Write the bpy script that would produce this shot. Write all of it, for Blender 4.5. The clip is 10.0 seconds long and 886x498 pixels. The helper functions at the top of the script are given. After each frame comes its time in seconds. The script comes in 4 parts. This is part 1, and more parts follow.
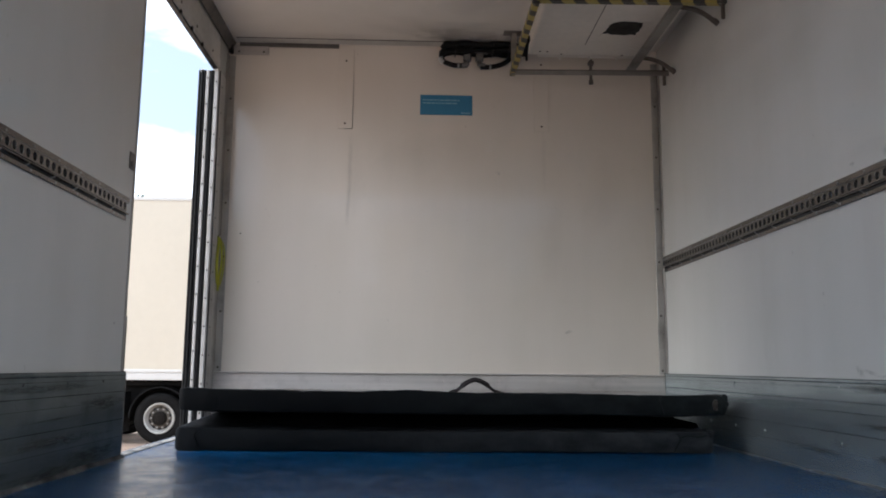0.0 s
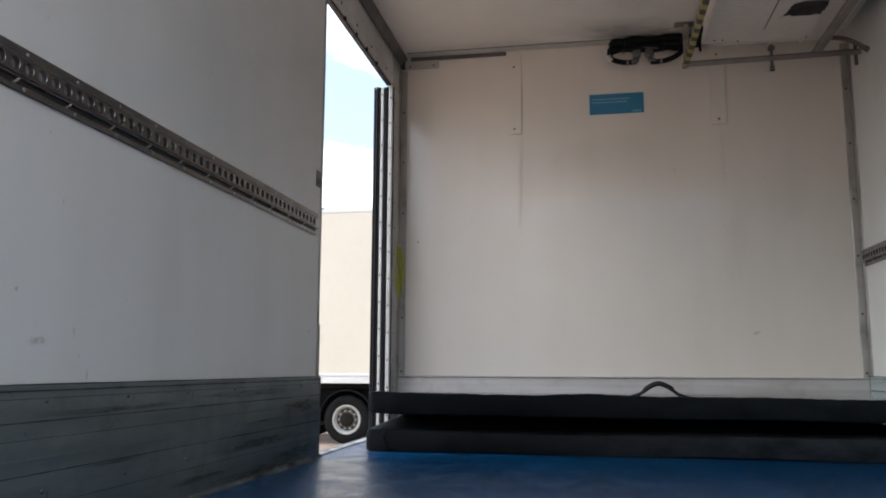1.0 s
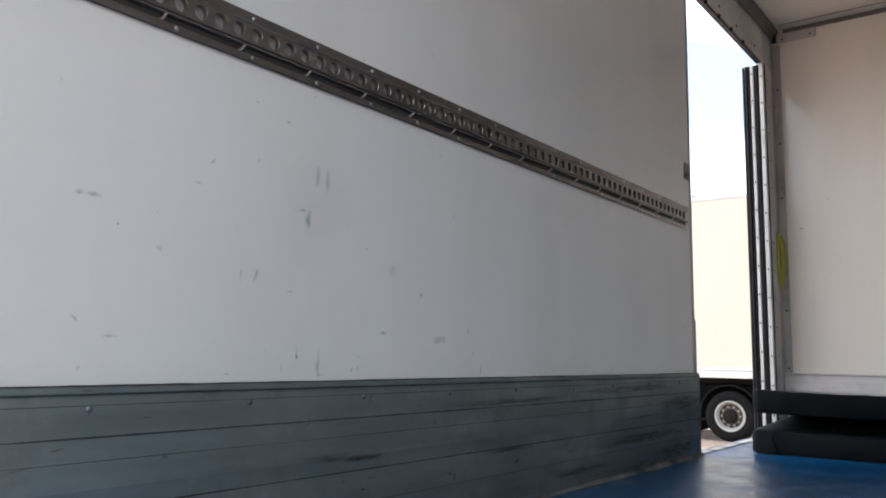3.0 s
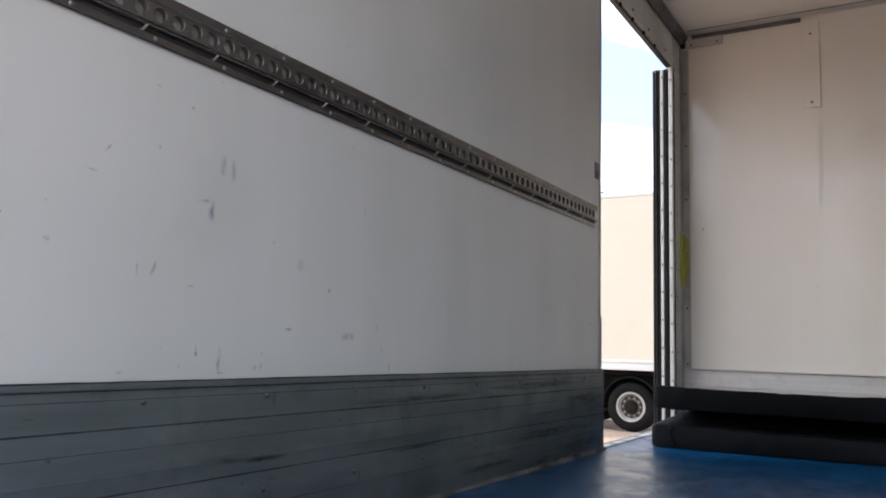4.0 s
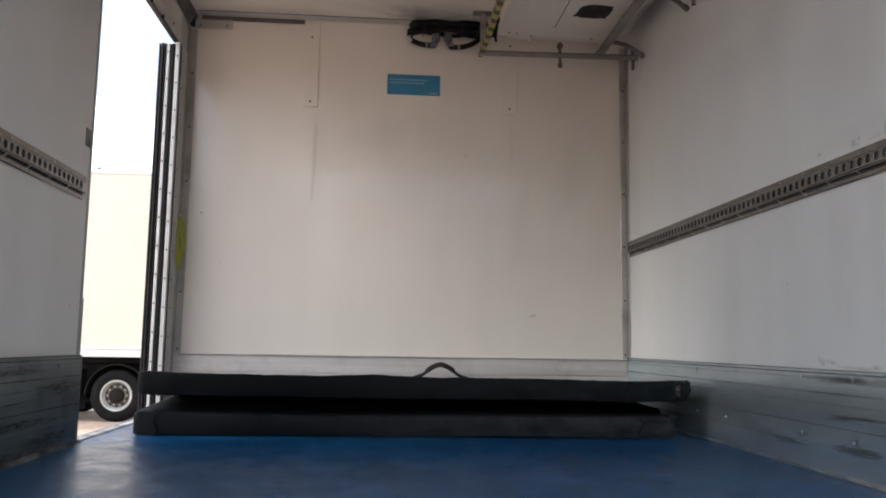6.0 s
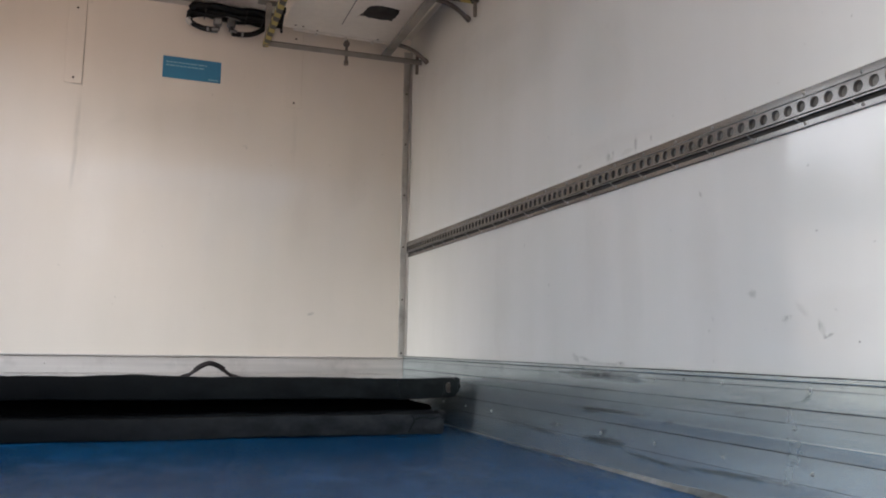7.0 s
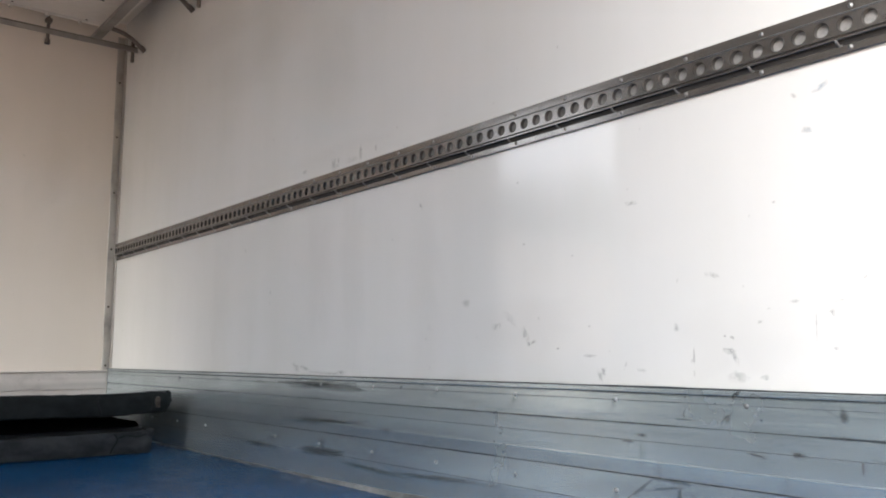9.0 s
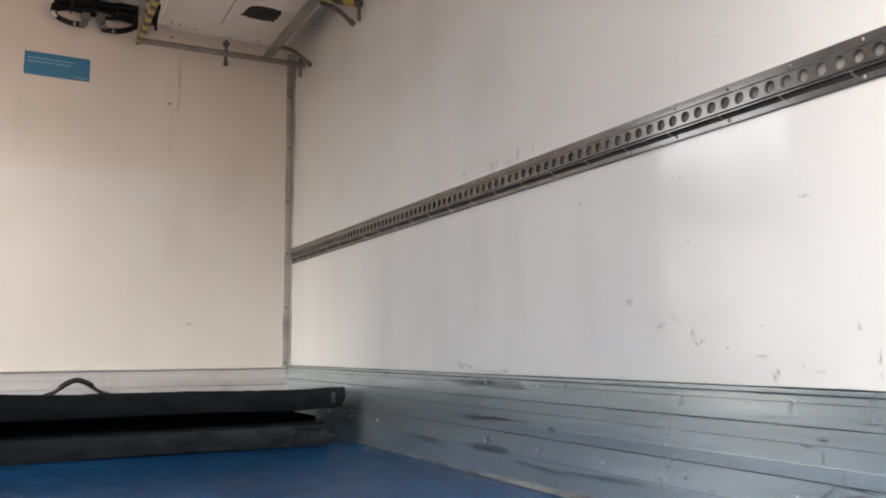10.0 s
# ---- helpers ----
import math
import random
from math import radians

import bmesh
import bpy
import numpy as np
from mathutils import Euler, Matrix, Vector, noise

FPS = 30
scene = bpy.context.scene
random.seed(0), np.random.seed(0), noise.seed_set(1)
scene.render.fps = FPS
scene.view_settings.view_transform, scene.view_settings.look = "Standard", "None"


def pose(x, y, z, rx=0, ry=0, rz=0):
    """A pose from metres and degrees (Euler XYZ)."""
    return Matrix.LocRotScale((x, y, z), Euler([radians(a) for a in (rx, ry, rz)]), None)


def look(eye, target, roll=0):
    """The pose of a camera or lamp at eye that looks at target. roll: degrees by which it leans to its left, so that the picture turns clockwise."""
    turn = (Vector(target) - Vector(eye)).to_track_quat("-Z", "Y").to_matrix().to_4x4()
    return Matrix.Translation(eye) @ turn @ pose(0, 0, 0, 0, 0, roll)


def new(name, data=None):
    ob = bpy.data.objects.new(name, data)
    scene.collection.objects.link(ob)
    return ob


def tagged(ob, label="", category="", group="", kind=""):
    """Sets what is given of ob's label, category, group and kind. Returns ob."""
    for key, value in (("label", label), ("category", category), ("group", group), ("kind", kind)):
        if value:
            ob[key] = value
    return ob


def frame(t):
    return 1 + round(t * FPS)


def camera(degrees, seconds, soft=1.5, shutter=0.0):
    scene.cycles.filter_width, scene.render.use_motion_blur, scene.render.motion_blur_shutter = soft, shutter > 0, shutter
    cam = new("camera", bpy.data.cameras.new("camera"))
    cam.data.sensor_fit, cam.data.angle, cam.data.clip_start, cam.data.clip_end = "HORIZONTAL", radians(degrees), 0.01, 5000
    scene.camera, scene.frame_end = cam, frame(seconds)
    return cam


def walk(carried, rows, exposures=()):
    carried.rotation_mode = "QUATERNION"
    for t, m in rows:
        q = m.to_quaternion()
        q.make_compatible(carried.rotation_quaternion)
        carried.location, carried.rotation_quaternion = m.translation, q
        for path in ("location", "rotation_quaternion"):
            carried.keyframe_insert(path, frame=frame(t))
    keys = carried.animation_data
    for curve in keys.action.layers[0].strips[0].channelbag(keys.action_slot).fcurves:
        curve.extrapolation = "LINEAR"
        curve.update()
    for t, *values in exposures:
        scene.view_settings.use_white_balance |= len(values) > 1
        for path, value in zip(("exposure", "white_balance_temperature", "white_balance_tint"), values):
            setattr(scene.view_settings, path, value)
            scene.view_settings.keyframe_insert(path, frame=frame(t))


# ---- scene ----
cam = camera(57.9, 10.0, soft=1.9)
PATH = [
    (0, (-0.143, 0.223, 0.344), (-0.079, 2.201, 0.634), 0.5),
    (0.5, (-0.164, 0.197, 0.337), (-0.288, 2.171, 0.635), 0.1),
    (1, (-0.161, 0.196, 0.349), (-0.519, 2.142, 0.643), 0.2),
    (1.5, (-0.164, 0.183, 0.349), (-0.76, 2.071, 0.632), 0.5),
    (2, (-0.16, 0.173, 0.354), (-0.99, 1.972, 0.629), 0.6),
    (2.5, (-0.152, 0.16, 0.362), (-1.173, 1.859, 0.633), 0.7),
    (2.7, (-0.146, 0.159, 0.359), (-1.237, 1.813, 0.631), 0.7),
    (3.22, (-0.148, 0.166, 0.368), (-1.36, 1.731, 0.63), 1.0),
    (3.8, (-0.151, 0.177, 0.377), (-1.296, 1.797, 0.629), 1.3),
    (4, (-0.158, 0.185, 0.382), (-1.163, 1.898, 0.626), 1.6),
    (4.5, (-0.164, 0.207, 0.375), (-0.873, 2.061, 0.621), 1.4),
    (5, (-0.155, 0.228, 0.368), (-0.579, 2.168, 0.611), 1.1),
    (5.5, (-0.16, 0.243, 0.369), (-0.302, 2.223, 0.607), 1.0),
    (6, (-0.158, 0.257, 0.374), (0.0, 2.237, 0.61), 0.9),
    (6.2, (-0.171, 0.254, 0.372), (0.118, 2.219, 0.61), 0.9),
    (7.3, (-0.11, 0.287, 0.367), (0.674, 2.11, 0.613), 0.7),
    (7.5, (-0.1, 0.293, 0.37), (0.752, 2.085, 0.619), 0.5),
    (8, (-0.094, 0.294, 0.371), (0.97, 1.968, 0.628), 0.3),
    (8.5, (-0.09, 0.301, 0.373), (1.114, 1.876, 0.638), 0.2),
    (9, (-0.094, 0.315, 0.378), (1.168, 1.844, 0.64), -0.2),
    (9.5, (-0.102, 0.307, 0.398), (1.063, 1.913, 0.644), -0.7),
    (10, (-0.108, 0.295, 0.392), (0.825, 2.046, 0.642), -0.4),
]
# seconds, stops, kelvin, tint: the clip's camera opens up and warms as it turns
EXPOSURES = [(0.0, 1.54, 5740, 9), (1.0, 1.61, 5690, 7.8), (2.5, 1.85, 5740, 8.5), (4.0, 1.68, 5850, 10), (4.5, 1.63, 5740, 10), (5.5, 1.86, 5940, 11),
             (6.2, 1.89, 5940, 10.5), (7.5, 2.40, 5990, 10), (9.0, 2.37, 6070, 10.5), (10.0, 2.48, 6240, 11.5)]
walk(cam, [(t, look(eye, target, roll)) for t, eye, target, roll in PATH], EXPOSURES)

# ---- light ----
world = bpy.data.worlds.new("daylight")
scene.world = world
world.use_nodes = True
wn = world.node_tree
wn.nodes.clear()
w_out = wn.nodes.new("ShaderNodeOutputWorld")
w_bg = wn.nodes.new("ShaderNodeBackground")
w_sky = wn.nodes.new("ShaderNodeTexSky")
w_sky.sky_type = "NISHITA"
w_sky.sun_disc = False
CLOUD = 10.6
SUN_ELEVATION, SUN_AZIMUTH = 30.5, -105.0   # degrees; azimuth clockwise from +y; veiled by thin cloud
w_sky.sun_elevation = radians(SUN_ELEVATION)
w_sky.sun_rotation = radians(SUN_AZIMUTH)
w_sky.air_density, w_sky.dust_density, w_sky.ozone_density = 1.0, 3.0, 1.0
w_bg.inputs["Strength"].default_value = 0.086
# broken white cloud over the blue
w_co = wn.nodes.new("ShaderNodeTexCoord")
w_map = wn.nodes.new("ShaderNodeMapping")
w_map.inputs["Scale"].default_value = (1.0, 1.0, 2.6)
w_noise = wn.nodes.new("ShaderNodeTexNoise")
w_noise.inputs["Scale"].default_value, w_noise.inputs["Detail"].default_value, w_noise.inputs["Roughness"].default_value = 2.4, 6.0, 0.55
w_ramp = wn.nodes.new("ShaderNodeValToRGB")
w_ramp.color_ramp.elements[0].position, w_ramp.color_ramp.elements[1].position = 0.36, 0.50
w_ramp.color_ramp.elements[0].color = (0.2, 0.2, 0.2, 1.0)   # thin veil of cloud everywhere
w_mix = wn.nodes.new("ShaderNodeMix")
w_mix.data_type = "RGBA"
w_map.inputs["Location"].default_value = (-3.1, -0.4, -3.1)
w_mix.inputs[7].default_value = (CLOUD, CLOUD, CLOUD * 1.02, 1.0)
wn.links.new(w_co.outputs["Generated"], w_map.inputs["Vector"])
wn.links.new(w_map.outputs["Vector"], w_noise.inputs["Vector"])
wn.links.new(w_noise.outputs["Fac"], w_ramp.inputs["Fac"])
wn.links.new(w_ramp.outputs["Color"], w_mix.inputs[0])
wn.links.new(w_sky.outputs[0], w_mix.inputs[6])
wn.links.new(w_mix.outputs[2], w_bg.inputs[0])
wn.links.new(w_bg.outputs[0], w_out.inputs[0])

sun_dir = Vector((math.sin(radians(SUN_AZIMUTH)) * math.cos(radians(SUN_ELEVATION)),
                  math.cos(radians(SUN_AZIMUTH)) * math.cos(radians(SUN_ELEVATION)),
                  math.sin(radians(SUN_ELEVATION))))
sun_data = bpy.data.lights.new("sun", "SUN")
sun_data.energy, sun_data.angle, sun_data.color = 0.62, radians(30.0), (1.0, 0.95, 0.87)
sun = new("sun", sun_data)
sun.matrix_world = look(sun_dir * 30, (0, 0, 0))



# ---- materials ----
def material(name):
    m = bpy.data.materials.new(name)
    m.use_nodes = True
    return m, m.node_tree, m.node_tree.nodes["Principled BSDF"]


def node(tree, kind, **values):
    n = tree.nodes.new(kind)
    for key, value in values.items():
        n.inputs[key].default_value = value
    return n


def place_of(tree, scale=(1, 1, 1)):
    """World position, stretched."""
    geo = tree.nodes.new("ShaderNodeNewGeometry")
    mp = node(tree, "ShaderNodeMapping", Scale=scale)
    tree.links.new(geo.outputs["Position"], mp.inputs["Vector"])
    return mp.outputs["Vector"]


def noise_of(tree, scale, stretch=(1, 1, 1), detail=4.0, rough=0.55, distortion=0.0):
    n = node(tree, "ShaderNodeTexNoise", Scale=scale, Detail=detail, Roughness=rough, Distortion=distortion)
    tree.links.new(place_of(tree, stretch), n.inputs["Vector"])
    return n.outputs["Fac"]


def ramp(tree, fac, stops):
    r = tree.nodes.new("ShaderNodeValToRGB")
    while len(r.color_ramp.elements) < len(stops):
        r.color_ramp.elements.new(0.5)
    for e, (pos, col) in zip(r.color_ramp.elements, stops):
        e.position = pos
        e.color = (*col, 1.0) if len(col) == 3 else col
    tree.links.new(fac, r.inputs["Fac"])
    return r.outputs["Color"]


def mix(tree, a, b, fac=0.5, how="MIX"):
    m = tree.nodes.new("ShaderNodeMix")
    m.data_type, m.blend_type = "RGBA", how
    for sock, value in ((m.inputs[0], fac), (m.inputs[6], a), (m.inputs[7], b)):
        if isinstance(value, bpy.types.NodeSocket):
            tree.links.new(value, sock)
        else:
            sock.default_value = value if isinstance(value, (int, float)) else (*value, 1.0)
    return m.outputs[2]


def grey(v):
    return (v, v, v)


def bump_of(tree, bsdf, parts):
    """Several height inputs: (socket, strength, distance)."""
    last = None
    for height, strength, distance in parts:
        b = node(tree, "ShaderNodeBump", Strength=strength, Distance=distance)
        tree.links.new(height, b.inputs["Height"])
        if last:
            tree.links.new(last, b.inputs["Normal"])
        last = b.outputs["Normal"]
    tree.links.new(last, bsdf.inputs["Normal"])


def plain(name, colour, rough=0.5, metal=0.0, vary=0.12, scale=18.0, bump=0.15, stretch=(1, 1, 1), spec=0.5):
    """A surface of one colour with blotches, grain and fine relief."""
    m, t, b = material(name)
    big = noise_of(t, scale * 0.25, stretch, 5)
    fine = noise_of(t, scale * 4, stretch, 3)
    dark = tuple(c * (1 - vary * 1.6) for c in colour)
    light = tuple(min(1, c * (1 + vary)) for c in colour)
    col = ramp(t, big, [(0.3, dark), (0.7, light)])
    col = mix(t, col, ramp(t, fine, [(0.3, grey(1 - vary)), (0.65, grey(1.0))]), 0.7, "MULTIPLY")
    t.links.new(col, b.inputs["Base Color"])
    t.links.new(ramp(t, noise_of(t, scale * 0.8, stretch), [(0.3, grey(max(0.03, rough * 0.8))), (0.75, grey(min(1, rough * 1.25)))]), b.inputs["Roughness"])
    b.inputs["Metallic"].default_value = metal
    b.inputs["Specular IOR Level"].default_value = spec
    if bump:
        bump_of(t, b, [(fine, bump, 0.002), (big, bump * 0.6, 0.004)])
    return m


def panel_white(name, tone=(0.660, 0.660, 0.643), rough=0.06, stain=0.35, wavy=0.11):
    """Glossy moulded panel with faint run marks, smears and small scuffs."""
    m, t, b = material(name)
    cloud = noise_of(t, 1.3, (1, 1, 0.7), 5)
    runs = noise_of(t, 5.0, (1, 1, 0.09), 5)
    smear = noise_of(t, 2.6, (1, 1, 1.2), 3, 0.5)
    specks = noise_of(t, 46.0, (1, 1, 0.8), 2)
    col = ramp(t, cloud, [(0.25, tuple(c * 0.93 for c in tone)), (0.75, tone)])
    col = mix(t, col, ramp(t, runs, [(0.38, (0.90, 0.91, 0.885)), (0.66, grey(1.0))]), stain, "MULTIPLY")
    col = mix(t, col, ramp(t, smear, [(0.20, (0.82, 0.835, 0.80)), (0.85, grey(1.0))]), stain * 0.6, "MULTIPLY")
    col = mix(t, col, ramp(t, specks, [(0.19, (0.5, 0.5, 0.5)), (0.25, grey(1.0))]), 0.5, "MULTIPLY")
    t.links.new(col, b.inputs["Base Color"])
    t.links.new(ramp(t, smear, [(0.1, grey(rough * 1.25)), (0.9, grey(rough * 0.9))]), b.inputs["Roughness"])
    wave = noise_of(t, 4.5, (1, 1, 0.6), 2)
    peel = noise_of(t, 160.0, (1, 1, 1), 2)
    bump_of(t, b, [(wave, wavy, 0.02), (peel, 0.04, 0.001)])
    return m


def brushed(name, colour, rough=0.38, dirt=0.5, along=(1, 0.03, 1), metal=0.85):
    """Rolled aluminium: long fine scratches, oxide blotches and grime."""
    m, t, b = material(name)
    lines = noise_of(t, 120.0, along, 3)
    streak = noise_of(t, 14.0, (along[0], along[1] * 4, along[2]), 5, 0.6)
    blotch = noise_of(t, 5.0, (1, 1, 1), 6, 0.65)
    col = ramp(t, streak, [(0.3, tuple(c * 0.72 for c in colour)), (0.7, tuple(min(1, c * 1.12) for c in colour))])
    col = mix(t, col, ramp(t, blotch, [(0.28, (0.30, 0.30, 0.29)), (0.5, grey(1.0))]), dirt, "MULTIPLY")
    t.links.new(col, b.inputs["Base Color"])
    t.links.new(ramp(t, blotch, [(0.3, grey(min(1, rough * (1 + dirt)))), (0.65, grey(rough))]), b.inputs["Roughness"])
    t.links.new(ramp(t, blotch, [(0.25, grey(metal * (1 - 0.7 * dirt))), (0.5, grey(metal))]), b.inputs["Metallic"])
    bump_of(t, b, [(lines, 0.12, 0.001), (streak, 0.15, 0.002), (blotch, 0.05, 0.004)])
    return m


def floor_blue(name):
    """Blue resin coating with grit, scuffs and worn pale patches."""
    m, t, b = material(name)
    cloud = noise_of(t, 2.2, (1, 1, 1), 6, 0.6)
    drag = noise_of(t, 5.0, (1, 0.22, 1), 6, 0.62)
    grit = noise_of(t, 210.0, (1, 1, 1), 2)
    lump = noise_of(t, 66.0, (1, 1, 1), 4)
    col = ramp(t, cloud, [(0.28, (0.0058, 0.050, 0.140)), (0.7, (0.0098, 0.079, 0.197))])
    col = mix(t, col, ramp(t, drag, [(0.15, (0.5, 0.5, 0.5)), (0.8, grey(1.0))]), 0.6, "MULTIPLY")
    col = mix(t, col, (0.20, 0.30, 0.40), ramp(t, drag, [(0.62, grey(0.0)), (0.95, grey(0.06))]))
    t.links.new(col, b.inputs["Base Color"])
    worn = noise_of(t, 7.0, (1, 0.8, 1), 9, 0.68, 0.6)
    t.links.new(ramp(t, worn, [(0.40, grey(0.07)), (0.60, grey(0.26))]), b.inputs["Roughness"])
    b.inputs["Specular IOR Level"].default_value = 0.095
    drop = noise_of(t, 26.0, (1, 0.9, 1), 6, 0.68)
    bump_of(t, b, [(grit, 0.4, 0.001), (lump, 0.55, 0.004), (drop, 0.6, 0.008)])
    return m


def striped(name, direction):
    """Black and yellow warning tape with slanted bands."""
    m, t, b = material(name)
    w = node(t, "ShaderNodeTexWave", Scale=3.6, Distortion=0.0)
    w.wave_profile = "SIN"
    w.bands_direction = "X"
    mp = t.nodes.new("ShaderNodeMapping")
    geo = t.nodes.new("ShaderNodeNewGeometry")
    mp.inputs["Rotation"].default_value = direction
    t.links.new(geo.outputs["Position"], mp.inputs["Vector"])
    t.links.new(mp.outputs["Vector"], w.inputs["Vector"])
    band = ramp(t, w.outputs["Fac"], [(0.47, (0.035, 0.033, 0.03)), (0.53, (0.38, 0.30, 0.075))])
    # tape worn to grey in patches
    grey_mask = noise_of(t, 30.0)
    col = mix(t, band, (0.35, 0.33, 0.30), ramp(t, grey_mask, [(0.62, grey(0.0)), (0.72, grey(0.7))]))
    t.links.new(col, b.inputs["Base Color"])
    b.inputs["Roughness"].default_value = 0.45
    bump_of(t, b, [(grey_mask, 0.2, 0.002)])
    return m


def blotched_vinyl(name, colour, greyed):
    """Black coated fabric, blotched, greyer towards +x."""
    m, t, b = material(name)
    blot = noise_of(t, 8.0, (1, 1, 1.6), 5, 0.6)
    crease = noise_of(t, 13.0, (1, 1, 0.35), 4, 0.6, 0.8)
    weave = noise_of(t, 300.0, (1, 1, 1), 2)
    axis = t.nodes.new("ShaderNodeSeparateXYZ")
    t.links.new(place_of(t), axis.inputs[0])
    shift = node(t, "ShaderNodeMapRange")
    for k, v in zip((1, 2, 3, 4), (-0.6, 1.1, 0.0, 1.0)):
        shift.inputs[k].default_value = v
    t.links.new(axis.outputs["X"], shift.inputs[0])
    grey_mask = mix(t, ramp(t, shift.outputs[0], [(0.0, grey(0.08)), (1.0, grey(1.0))]), ramp(t, blot, [(0.34, grey(0.3)), (0.62, grey(0.9))]), 1.0, "MULTIPLY")
    t.links.new(mix(t, colour, greyed, grey_mask), b.inputs["Base Color"])
    t.links.new(ramp(t, blot, [(0.3, grey(0.5)), (0.7, grey(0.7))]), b.inputs["Roughness"])
    b.inputs["Specular IOR Level"].default_value = 0.09
    bump_of(t, b, [(weave, 0.15, 0.001), (crease, 0.4, 0.010), (blot, 0.25, 0.010)])
    return m


M_WALL = panel_white("panel_white")
M_WALL.node_tree.nodes["Principled BSDF"].inputs["Specular IOR Level"].default_value = 0.42
M_FRONT = panel_white("front_panel_white", (0.771, 0.704, 0.632), 0.075, 0.3, 0.10)
M_FRONT.node_tree.nodes["Principled BSDF"].inputs["Specular IOR Level"].default_value = 0.38
M_CEIL = panel_white("ceiling_white", (0.77, 0.735, 0.69), 0.4, 0.4)
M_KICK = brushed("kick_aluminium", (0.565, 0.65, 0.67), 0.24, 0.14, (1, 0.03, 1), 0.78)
# west boards: same metal made darker, the dimmer side put into its colour
M_KICKW = brushed("shaded_kick_aluminium", (0.245, 0.277, 0.275), 0.42, 0.45)
M_JOINT = plain("joint_grime", (0.040, 0.050, 0.056), 0.85, 0, 0.3, 40, 0.2, (1, 1, 1), 0.15)
M_SCORE = plain("score_grime", (0.085, 0.10, 0.11), 0.7, 0.0, 0.6, 12, 0.2, (1, 1, 1), 0.2)
M_CAP = brushed("end_cap_grimy", (0.20, 0.20, 0.195), 0.5, 0.7, (1, 1, 0.1), 0.6)
M_KICKX = brushed("kick_aluminium_cross", (0.62, 0.575, 0.54), 0.42, 0.32, (0.03, 1, 1), 0.42)
M_TRIM = brushed("trim_aluminium", (0.44, 0.42, 0.39), 0.42, 0.55, (1, 1, 0.03), 0.8)
M_STRIP = brushed("strip_aluminium", (0.54, 0.53, 0.51), 0.45, 0.4, (1, 1, 0.03), 0.25)
M_RAIL = brushed("rail_aluminium", (0.238, 0.226, 0.212), 0.17, 0.4)
M_RAILBACK = plain("grey_rail_back", (0.25, 0.245, 0.235), 0.7, 0, 0.35, 30, 0.2)
M_RAILDARK = plain("dark_groove", (0.06, 0.058, 0.056), 0.6, 0.3)
M_SCREW = plain("zinc_screw", (0.62, 0.62, 0.60), 0.3, 1.0, 0.15, 60, 0.05)
# west rivets darkened likewise, their shade sits in the colour
M_RIVETW = plain("shaded_rivet", (0.13, 0.135, 0.135), 0.5, 0.7, 0.3, 60, 0.05)
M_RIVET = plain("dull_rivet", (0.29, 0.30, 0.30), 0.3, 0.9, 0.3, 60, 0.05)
M_CLIP = plain("dull_zinc_clip", (0.30, 0.30, 0.29), 0.4, 0.8, 0.2, 60, 0.05)
M_DARKSCREW = plain("rusty_screw", (0.10, 0.085, 0.07), 0.6, 0.6, 0.3, 60, 0.1)
M_FLOOR = floor_blue("blue_resin")
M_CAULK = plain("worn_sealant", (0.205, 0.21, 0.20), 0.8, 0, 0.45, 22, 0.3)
M_CAULK2 = plain("dark_sealant", (0.115, 0.115, 0.108), 0.85, 0, 0.6, 26, 0.3)
M_BLACK = plain("black_rubber", (0.006, 0.006, 0.0065), 0.6, 0, 0.3, 40, 0.2, (1, 1, 1), 0.2)
M_SEAL = plain("door_seal_rubber", (0.009, 0.009, 0.010), 0.5, 0, 0.3, 40, 0.2)
M_VINYL = blotched_vinyl("black_vinyl", (0.0020, 0.0025, 0.0034), (0.021, 0.0245, 0.0245))
M_VINYL3 = blotched_vinyl("greyer_black_vinyl", (0.0036, 0.0044, 0.0056), (0.050, 0.054, 0.057))
M_BLACKFOLD = plain("gap_shade_vinyl", (0.0012, 0.0013, 0.0017), 0.8, 0, 0.3, 9, 0.3, (1, 1, 1), 0.05)
M_TAPE = plain("brown_tape", (0.028, 0.019, 0.009), 0.5, 0, 0.3, 20, 0.2)
M_WEB = plain("maroon_webbing", (0.014, 0.007, 0.008), 0.8, 0, 0.3, 90, 0.4)
M_BOX = plain("unit_white", (0.70, 0.66, 0.605), 0.45, 0, 0.07, 8, 0.1)
M_OLDSTEEL = brushed("stained_steel", (0.15, 0.13, 0.115), 0.5, 0.5, (0.1, 0.1, 1), 0.5)
M_STEEL = brushed("guard_steel", (0.30, 0.285, 0.265), 0.45, 0.5, (0.1, 0.1, 1), 0.7)
M_HAZ_Y = striped("warning_tape_side", (0, 0, radians(60)))
M_HAZ_X = striped("warning_tape_front", (0, 0, radians(35)))
M_HOLE = plain("dark_cavity", (0.012, 0.012, 0.013), 0.8, 0, 0.3, 20, 0.2)
M_SIGN = plain("sign_blue", (0.035, 0.20, 0.36), 0.35, 0, 0.06, 10, 0.03)
M_SIGNTEXT = plain("sign_print", (0.24, 0.45, 0.58), 0.5, 0, 0.05, 10, 0)
M_YELLOW = plain("yellow_strap", (0.42, 0.43, 0.035), 0.6, 0, 0.15, 40, 0.2)
M_FITTING = plain("dull_fitting", (0.20, 0.20, 0.20), 0.4, 0.9, 0.2, 40, 0.1)
M_SOIL = plain("sandy_soil", (0.50, 0.36, 0.26), 0.95, 0, 0.3, 2.5, 0.5)
M_CREAM = plain("cream_body", (0.57, 0.515, 0.415), 0.4, 0, 0.03, 2, 0.03)
